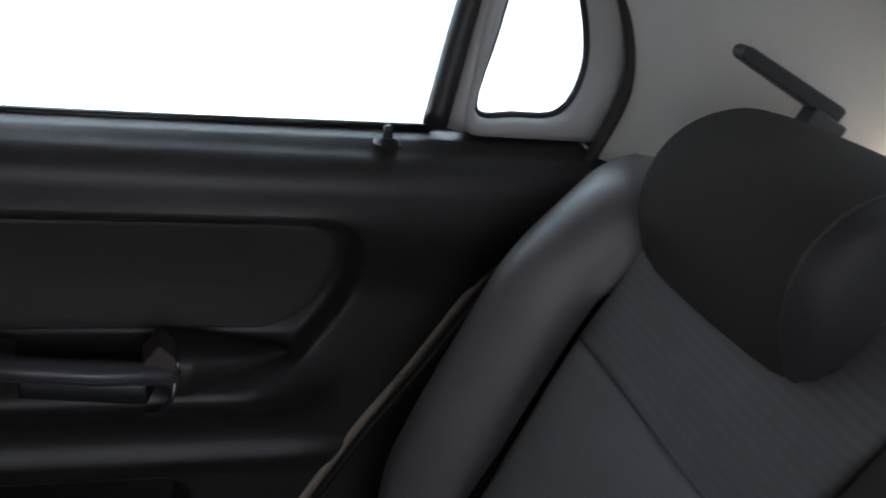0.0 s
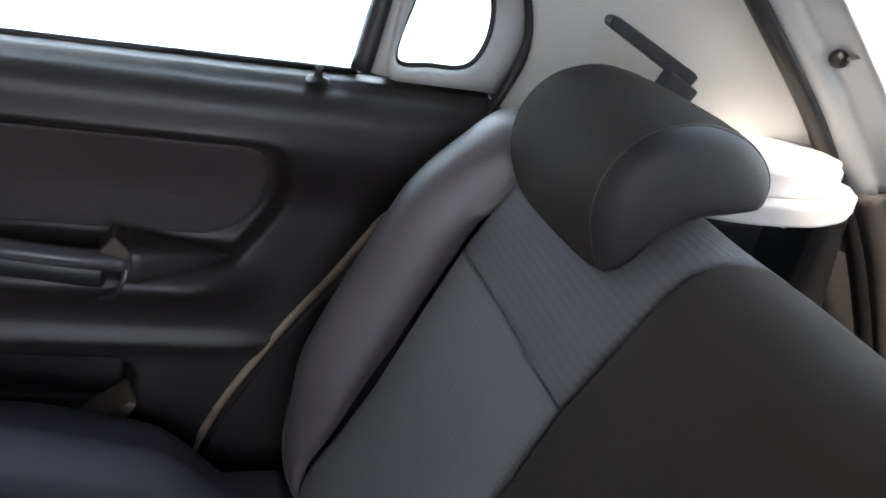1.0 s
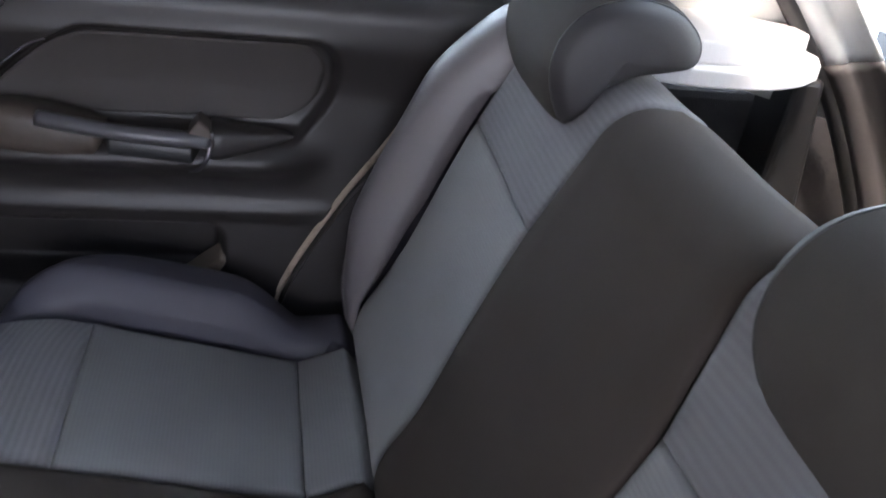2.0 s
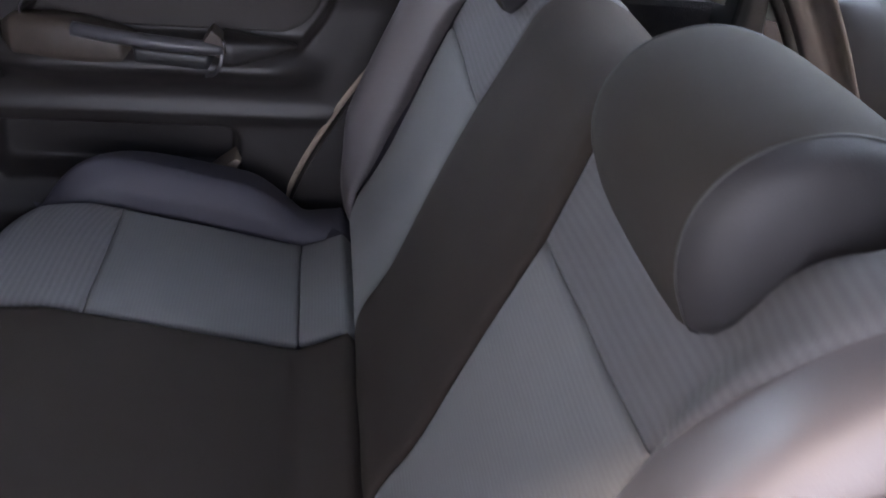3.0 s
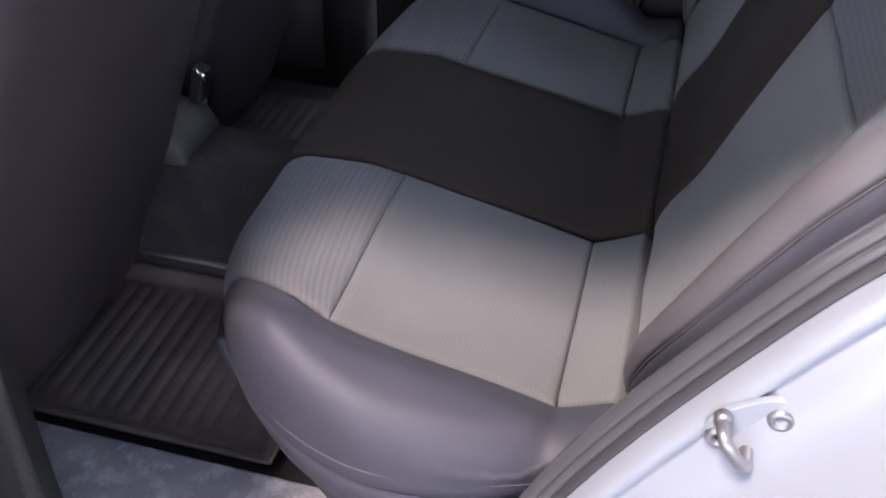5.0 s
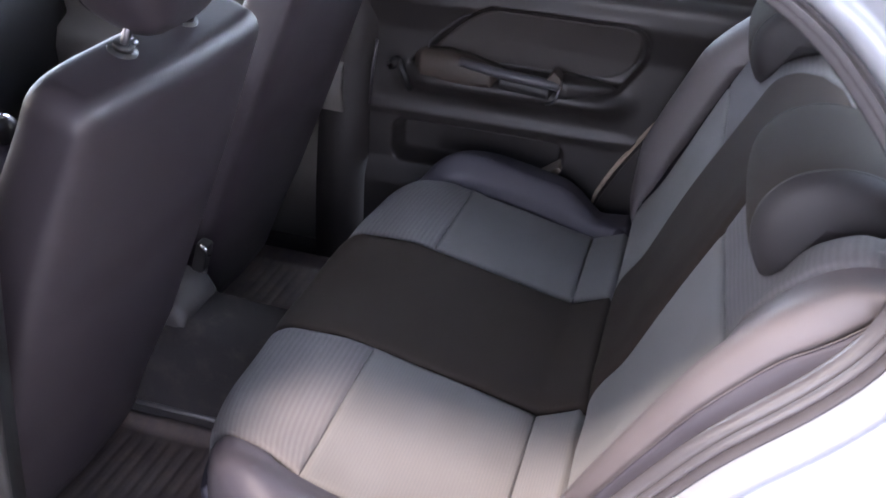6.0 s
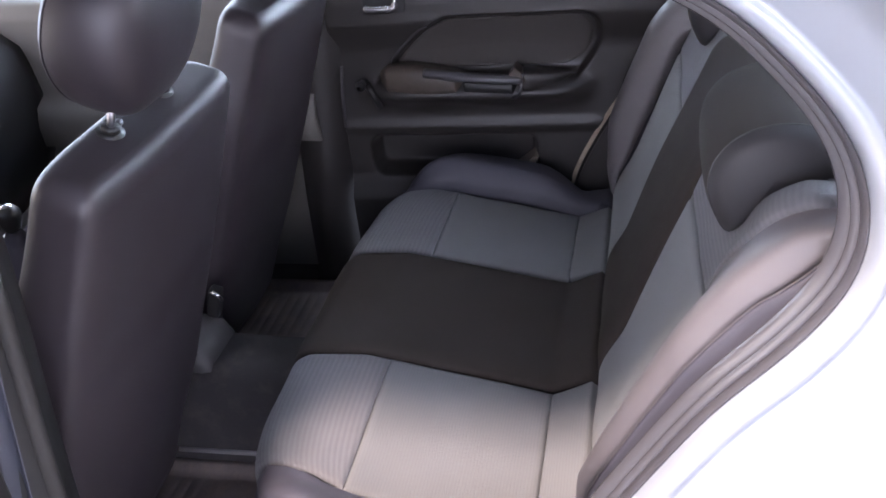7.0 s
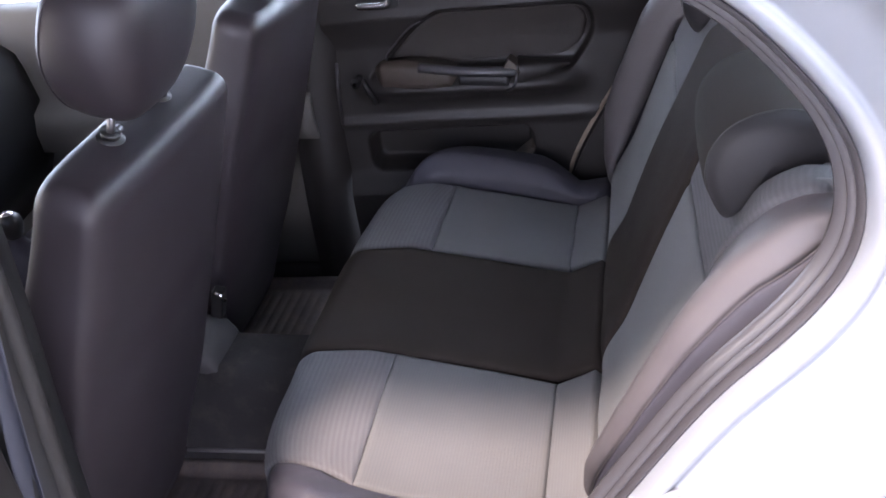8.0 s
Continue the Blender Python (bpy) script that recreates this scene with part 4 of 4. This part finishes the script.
for s in (1, -1):
    n = 34
    lo = np.stack([np.linspace(0.172, 0.487 if s > 0 else 0.480, n) * s, np.full(n, -0.02)], axis=1)
    md = np.stack([np.linspace(0.182, 0.485 if s > 0 else 0.474, n) * s, np.linspace(0.386, 0.396, n) + (0.0 if s > 0 else 0.020)], axis=1)
    pad("backrest_insert", back_patch(lo, md, 56), INSERT, bench, "light grey fine-ribbed cloth insert", "0111", face=BN)
    # yoke up to the top edge
    hi = np.stack([np.linspace(0.150, 0.470 if s > 0 else 0.560, n) * s, np.linspace(0.572, 0.572 if s > 0 else 0.618, n)], axis=1)
    pad("backrest_yoke", over_top(back_patch(md, hi, 50)), RIBBED_YOKE, bench, "grey ribbed cloth yoke below the headrest", "1011", face=BN, ribs=0.0)
    # bolster with piping
    k = 70
    if s > 0:
        inn = [(0.487, -0.03), (0.487, 0.1), (0.486, 0.25), (0.485, 0.396), (0.481, 0.45), (0.473, 0.51), (0.462, 0.565)]
        pip = [(0.500, -0.02), (0.540, 0.08), (0.578, 0.2), (0.599, 0.36), (0.618, 0.46), (0.624, 0.52), (0.606, 0.562)]
        out = [(0.525, -0.04), (0.58, 0.08), (0.622, 0.2), (0.640, 0.36), (0.654, 0.47), (0.656, 0.53), (0.630, 0.572)]
    else:
        inn = [(0.480, -0.03), (0.480, 0.1), (0.476, 0.25), (0.474, 0.405), (0.479, 0.45), (0.491, 0.513), (0.510, 0.564), (0.546, 0.630)]
        pip = NEAR_PIPING[:, :2]
        out = pip
    inn, pip, out = (curve_points(np.array(c), k) for c in (inn, pip, out))
    inn, pip, out = inn * [s, 1], pip * [s, 1], out * [s, 1]
    def run_on(P):
        """Carry the panel's upper end back behind the pillar."""
        e = P[:, -1:]
        if s < 0:
            out_y = np.array([0, -1.0, 0])
            return np.concatenate([P] + [e + BU * a - BN * b + out_y * c for a, b, c in ((0.008, 0.006, 0.006), (0.016, 0.016, 0.014), (0.022, 0.032, 0.024), (0.022, 0.06, 0.034), (0.01, 0.10, 0.040))], axis=1)
        return np.concatenate([P, e + BU * 0.006 - BN * 0.02, e - BN * 0.06, e - BU * 0.01 - BN * 0.11], axis=1)
    P, S1 = (back_patch(inn, pip, 30), back_patch(pip, out, 14)) if s > 0 else near_roll(inn, pip)
    pad("backrest_bolster", run_on(P), SEAT_BACK, bench, "mid grey vinyl side bolster", "1100", face=BN, depth=0.005 if s > 0 else 0.0014, width=0.007 if s > 0 else 0.003)
    rows = [S1[-1] - BN * d for d in (0.03, 0.07, 0.11)]
    pad("backrest_bolster_side", run_on(np.concatenate([S1, np.array(rows)], axis=0)), SEAT, bench, "dark vinyl bolster side behind piping", "1000", face=BN, depth=0.0012, width=0.0025)
    part("backrest_piping", tube(S1[0] - BN * 0.0004, 0.0009, 6), SEAT_BACK, bench)
n = 40
lo = np.stack([np.linspace(-0.170, 0.170, n), np.full(n, -0.02)], axis=1)
m1 = np.stack([np.linspace(-0.180, 0.180, n), np.full(n, 0.388)], axis=1)
hi = np.stack([np.linspace(-0.150, 0.150, n), np.full(n, 0.572)], axis=1)
G1, G2 = back_patch(lo, m1, 50), back_patch(m1, hi, 40)
pad("backrest_middle", over_top(np.concatenate([G1, G2[1:]], axis=0)), SEAT_MID, bench, "dark knit middle section", "0011", face=BN, depth=0.006)


def headrest(s):
    """A low comma-shaped headrest that hooks over the backrest's top."""
    h = empty("headrest", (0.22, s * 0.34, 0.80), "rounded dark grey rear headrest hooked over the backrest", "headrest", "rear headrests")
    prof = curve_points([(0.180, 0.772), (0.160, 0.800), (0.152, 0.836), (0.160, 0.872), (0.188, 0.902), (0.236, 0.916), (0.286, 0.906), (0.318, 0.878), (0.320, 0.850), (0.294, 0.841), (0.250, 0.832), (0.208, 0.810)], 72, closed=True)
    mid = prof.mean(axis=0)
    rows = []
    for y, k in ((0.216, 0.0), (0.218, 0.50), (0.222, 0.74), (0.229, 0.87), (0.240, 0.950), (0.256, 0.993), (0.285, 1.012), (0.34, 1.02), (0.395, 1.012), (0.426, 0.993), (0.442, 0.950), (0.453, 0.87), (0.460, 0.74), (0.464, 0.50), (0.466, 0.0)):
        q = mid + (prof - mid) * k
        rows.append(at_y(q, s * y))
    R = np.array(rows)
    part("cover", grid_geo(R[4:11], wrap=True, flip=s < 0), HEADREST, h, "grey knit front")
    for lo_, hi_ in ((0, 5), (10, 15)):
        part("side_pad", grid_geo(R[lo_:hi_], wrap=True, flip=s < 0), HEADREST_SIDE, h, "dark vinyl side pad")
    for a in (4, 10):
        part("seam", tube(R[a] * 1.0, 0.0012, 6, closed=True, up=(0, 1, 0)), RUBBER_DARK, h)
    part("post", tube([(0.235, s * 0.34, 0.86), (0.225, s * 0.34, 0.80)], 0.006, 8), CHROME, h)


headrest(1)
headrest(-1)

# ---- white tiers beside the luggage bay ----
def tier(z0, z1, grow, s):
    o = curve_points([(0.28, 0.40 - grow), (0.36, 0.355 - grow), (0.46, 0.352 - grow), (0.53, 0.376 - grow), (0.578 + grow, 0.412 - grow)], 30)
    out = [tuple(p) for p in o] + [(0.594 + grow, 0.448), (0.59 + grow, 0.50), (0.58, 0.57), (0.30, 0.60)]
    return prism([(x, s * y) for x, y in out], z0, z1, "xy")


for s in (1, -1):
    tiers = empty("parcel_shelf_support", (0.5, s * 0.5, 0.76), "white two-tier shelf support in bright light", "shelf", "shelf supports")
    part("lower_tier", tier(0.789, 0.813, -0.002, s), WHITE, tiers, smooth=False, bevel=0.004)
    part("upper_tier", tier(0.813, 0.842, -0.024, s), WHITE, tiers, smooth=False, bevel=0.004)
bay = empty("boot_side_trim", (0.6, 0.5, 0.6), "dark plastic side trim below the shelf", "trim", kind="structure")
part("trim_rib", prism([(0.56, 0.40), (0.66, 0.40), (0.63, 0.775), (0.585, 0.775)], 0.47, 0.60), BLACK, bay, smooth=False, bevel=0.01)


# ---- front seats ----
def front_seat(name, y0, dx, label):
    seat = empty(name, (-0.75 + dx, y0, 0.0), label, "car seat", "front seats")
    a = radians(20.3)
    up = np.array([math.sin(a), 0, math.cos(a)])
    fw = np.array([-math.cos(a), 0, math.sin(a)])
    side = np.array([0.0, 1.0, 0.0])
    base = np.array([-0.742 + dx, y0, 0.33])
    H = 0.592
    # backrest: rounded sections stacked along its height
    rows = []
    for t in np.concatenate([np.linspace(-0.42, 0.93, 36), 0.93 + 0.07 * np.sin(np.linspace(0.08, 1, 9) * math.pi / 2)]):
        s = t * H
        wide = 0.252 - 0.022 * smoothstep(0.55, 0.95, t) - 0.045 * smoothstep(0.0, -0.3, t)
        deep = 0.128 - 0.028 * smoothstep(0.2, 1.0, t)
        mid = deep / 2
        if t > 0.93:
            e = math.sqrt(max(0.0, 1 - ((t - 0.93) / 0.07) ** 2))
            wide, deep = wide - 0.034 * (1 - e), deep - 0.052 * (1 - e)
        ring = []
        for k in range(64):
            q = 2 * math.pi * k / 64
            c, n_ = math.cos(q), math.sin(q)
            px = math.copysign(abs(c) ** 0.24, c) * wide
            pn = math.copysign(abs(n_) ** (0.30 if n_ < 0 else 0.5), n_) * deep / 2 + mid
            bow = (0.012 + 0.016 * smoothstep(0.52, 0.40, t)) * (1 - (px / wide) ** 2) * (1 if n_ < 0 else -1.2)
            ring.append(base + s * up + fw * (pn - bow * 0.5) + side * px)
        rows.append(ring)
    v, f = grid_geo(np.array(rows), wrap=True, flip=False)
    f = list(f) + [tuple(range(64))[::-1], tuple(range((len(rows) - 1) * 64, len(rows) * 64))]
    part("backrest", (v, f), FRONT_SEAT, seat, "dark grey vinyl backrest with rounded edges")
    # headrest with two posts
    hc = base + up * (H + 0.120) + fw * 0.088
    rows = []
    for k in range(19):
        ph = -math.pi / 2 + math.pi * k / 18
        ring = []
        for j in range(44):
            q = 2 * math.pi * j / 44
            r = max(math.cos(ph), 0.0) ** (0.55 if ph < 0 else 0.4)
            tall = math.copysign(abs(math.sin(ph)) ** 0.85, math.sin(ph))
            wide = 0.134 - 0.030 * smoothstep(0.1, -1.0, tall)
            c, n_ = math.cos(q), math.sin(q)
            ring.append(hc + side * math.copysign(abs(c) ** 0.55, c) * wide * r + fw * math.copysign(abs(n_) ** 0.7, n_) * 0.074 * r + up * tall * 0.108)
        rows.append(ring)
    R = np.array(rows)
    part("headrest", grid_geo(R, wrap=True), FRONT_SEAT, seat, "padded dark headrest")
    for j in (4, 18):
        part("headrest_seam", tube(R[1:-1, j] + side * (0.0005 if j == 4 else -0.0005), 0.0016, 6), FRONT_SEAT, seat)
    for sg in (1, -1):
        foot = base + up * (H - 0.002) + fw * 0.062 + np.array([0, sg * 0.075, 0])
        post = part("post", tube([foot - up * 0.02, foot + up * 0.06], 0.0055, 10), STEEL, seat, "plated headrest post")
        part("post_collar", joined(tube([foot - up * 0.010, foot + up * 0.006], 0.019, 16), tube([foot + up * 0.006, foot + up * 0.013], 0.013, 14)), BLACK, post, "black plastic collar")
        part("collar_button", tube([foot + up * 0.006 + np.array([0, 0.012, 0]), foot + up * 0.008 + np.array([0, 0.026, 0])], 0.0055, 8), STEEL, post)
    # cushion
    rows = []
    for t in np.linspace(0, 1, 18):
        x = -0.86 + dx - 0.46 * t
        wide = 0.245
        r = []
        for k in range(40):
            q = 2 * math.pi * k / 40
            c, n_ = math.cos(q), math.sin(q)
            r.append((x, y0 + math.copysign(abs(c) ** 0.3, c) * wide, 0.265 + 0.05 * t + math.copysign(abs(n_) ** 0.5, n_) * (0.075 if 0 < t < 1 else 0.03) + (0.02 * abs(c) ** 4 if n_ > 0 else 0)))
        rows.append(r)
    v, f = grid_geo(np.array(rows), wrap=True)
    part("cushion", (v, list(f) + [tuple(range(40))[::-1], tuple(range(17 * 40, 18 * 40))]), FRONT_SEAT, seat, "dark grey seat cushion")
    for sg in (1, -1):
        part("seat_rail", box((-1.10 + dx, y0 + sg * 0.19, 0.095), (0.40, 0.03, 0.19)), BLACK, seat, smooth=False, bevel=0.005)
    return seat


driver = front_seat("driver_seat", -0.345, -0.016, "dark grey driver seat with headrest, seen from behind")
passenger = front_seat("passenger_seat", 0.35, -0.06, "dark grey front passenger seat with headrest, seen from behind")

# ---- belt hanging on the near pillar ----
belt = empty("seat_belt", (-0.66, -0.70, 0.1), "slack blue-grey seat belt webbing against the door pillar", "seat belt")
ways = np.linspace(0, 1, 60)
P = []
for u in np.linspace(-1, 1, 25):
    fold = 0.010 * math.sin(u * 7.5) + 0.006 * math.sin(u * 3.1 + 1.0)
    x = -0.592 - 0.170 * ways + 0.040 * u * (0.55 + 0.45 * ways) + 0.004 * np.sin(ways * 9 + 2 * u)
    y = -0.752 + 0.010 * ways - fold * (0.5 + 0.5 * ways) + 0.004 * np.sin(ways * 6)
    P.append(np.stack([x, y, 1.02 - 0.94 * ways], axis=1))
part("webbing", grid_geo(np.array(P)), WEBBING, belt, thick=0.0016)

# ---- floor, tunnel, mats ----
tun = empty("floor_tunnel", (-0.8, 0, 0.0), "dark carpeted floor tunnel between the footwells", "tunnel", kind="structure")
rows = []
for x in np.linspace(-1.5, -0.40, 24):
    h = 0.225 + 0.015 * smoothstep(-0.6, -1.0, x)
    rows.append([(x, y, z) for y, z in ((-0.115, 0.0), (-0.10, 0.03), (-0.088, h * 0.6), (-0.076, h * 0.9), (-0.052, h), (0.052, h), (0.076, h * 0.9), (0.088, h * 0.6), (0.10, 0.03), (0.115, 0.0))])
part("tunnel_cover", grid_geo(np.array(rows)), TUNNEL, tun, thick=0.01)
cons = empty("centre_console", (-1.0, 0, 0.2), "dark plastic console end with pale rear corner", "console")
rows = []
for x, z in ((-1.35, 0.30), (-1.0, 0.27), (-0.84, 0.285), (-0.80, 0.275), (-0.785, 0.25), (-0.78, 0.22)):
    rows.append([(x, -0.065, 0.20), (x, -0.060, z - 0.01), (x, -0.05, z), (x, 0.05, z), (x, 0.060, z - 0.01), (x, 0.065, 0.20)])
part("console_body", grid_geo(np.array(rows)), CONSOLE, cons, thick=0.008)
gear = empty("gear_lever", (-1.10, 0.0, 0.28), "black gear lever with shiny knob and grey boot", "gear lever")
part("knob", lathe([(0.010, -0.03), (0.019, -0.022), (0.026, 0.0), (0.024, 0.016), (0.014, 0.026), (0.003, 0.028)], (-1.172, 0.0, 0.548), "z", 20), BLACK, gear)
part("knob_cap", lathe([(0.013, 0.0), (0.012, 0.003), (0.002, 0.004)], (-1.172, 0.0, 0.574), "z", 16), CHROME, gear)
part("stick", tube([(-1.172, 0.0, 0.52), (-1.172, 0.0, 0.42)], 0.007, 8), CHROME, gear)
part("boot", lathe([(0.085, 0.0), (0.07, 0.05), (0.075, 0.08), (0.05, 0.14), (0.055, 0.17), (0.03, 0.25), (0.015, 0.28)], (-1.172, 0.0, 0.24), "z", 24), SEAT, gear, "wrinkled grey boot")
buckle = empty("belt_buckle", (-0.79, 0.05, 0.33), "seat belt buckle with bright metal edge", "buckle")
part("buckle_body", box((-0.80, 0.055, 0.320), (0.026, 0.03, 0.07), (0, 15, 0)), BLACK, buckle, smooth=False, bevel=0.006)
part("buckle_edge", tube([(-0.795, 0.043, 0.352), (-0.785, 0.043, 0.345), (-0.778, 0.045, 0.330)], 0.005, 8), CHROME, buckle)
part("stalk", tube([(-0.80, 0.055, 0.29), (-0.82, 0.07, 0.22), (-0.83, 0.08, 0.18)], 0.009, 8), BLACK, buckle)


def floor_mat(name, y0, y1, label):
    m = empty(name, (-0.72, (y0 + y1) / 2, 0.0), label, "floor mat", "rear floor mats")
    nx, ny = 150, 40
    xs, yy = np.linspace(-0.99, -0.47, nx), np.linspace(y0, y1, ny)
    Xg, Yg = np.meshgrid(xs, yy, indexing="ij")
    rim = np.minimum(np.minimum(Xg - xs[0], xs[-1] - Xg), np.minimum(Yg - y0, y1 - Yg))
    Zg = 0.010 + 0.022 * smoothstep(0.03, 0.0, rim)
    Zg = Zg + 0.0022 * smoothstep(0.2, 0.8, np.abs(np.sin(Xg * math.pi / 0.027))) * smoothstep(0.035, 0.05, rim)
    part("mat_sheet", grid_geo(np.stack([Xg, Yg, Zg], axis=2), flip=True), MAT, m, thick=0.006)
    return m


floor_mat("floor_mat", -0.475, -0.112, "worn black ribbed rubber floor mat")
floor_mat("floor_mat", 0.112, 0.60, "black ribbed rubber floor mat")
rail = empty("floor_rail", (-0.83, -0.13, 0.03), "thin grey strip beside the tunnel", "rail")
part("strip", tube([(-0.99, -0.110, 0.050), (-0.915, -0.110, 0.050)], 0.004, 8), STRIP, rail)
part("strip", tube([(-0.875, -0.108, 0.055), (-0.66, -0.108, 0.055)], 0.0055, 8), STRIP, rail)

# ---- striker on the near jamb ----
strike = empty("door_striker", (0.105, -0.697, 0.538), "bright zinc door striker loop on a bolted plate", "striker")
c = np.array([0.104, -0.697, 0.540])
sl = radians(38)
ax = np.array([math.cos(sl), 0, math.sin(sl)])
cr = np.array([-math.sin(sl), 0, math.cos(sl)])
ow = np.array([0, -1, 0])
ring = [c + ax * (0.040 * math.copysign(abs(math.cos(t)) ** 0.7, math.cos(t))) + cr * (0.024 * math.copysign(abs(math.sin(t)) ** 0.7, math.sin(t))) for t in np.linspace(0, 2 * math.pi, 32, endpoint=False)]
part("plate", ([tuple(p - ow * 0.004) for p in ring] + [tuple(p + ow * 0.003) for p in ring],
     [tuple(range(32)), tuple(range(63, 31, -1))] + [(i, i + 32, (i + 1) % 32 + 32, (i + 1) % 32) for i in range(32)]), PAINT, strike, smooth=False, bevel=0.0015)
foot = c - ax * 0.016
part("loop", tube(curve_points([foot + cr * 0.020, foot + cr * 0.020 + ow * 0.012, foot + cr * 0.018 + ow * 0.024, foot + cr * 0.010 + ow * 0.029, foot - cr * 0.010 + ow * 0.029, foot - cr * 0.018 + ow * 0.024, foot - cr * 0.020 + ow * 0.012, foot - cr * 0.020], 44), 0.0058, 10, up=(1, 0, 0.3)), ZINC, strike, "bright worn striker loop")
part("loop_sleeve", tube([foot + cr * 0.020 + ow * 0.002, foot + cr * 0.020 + ow * 0.012], 0.0078, 12, up=(1, 0, 0.3)), ZINC, strike)
for sg in (-1, 1):
    q = c + ax * (0.024 if sg > 0 else -0.031)
    part("bolt", lathe([(0.0115, 0.0), (0.0115, -0.005), (0.009, -0.008), (0.0055, -0.008), (0.005, -0.003), (0.002, -0.003)], tuple(q), "y", 18), ZINC, strike, "bright socket-head screw")
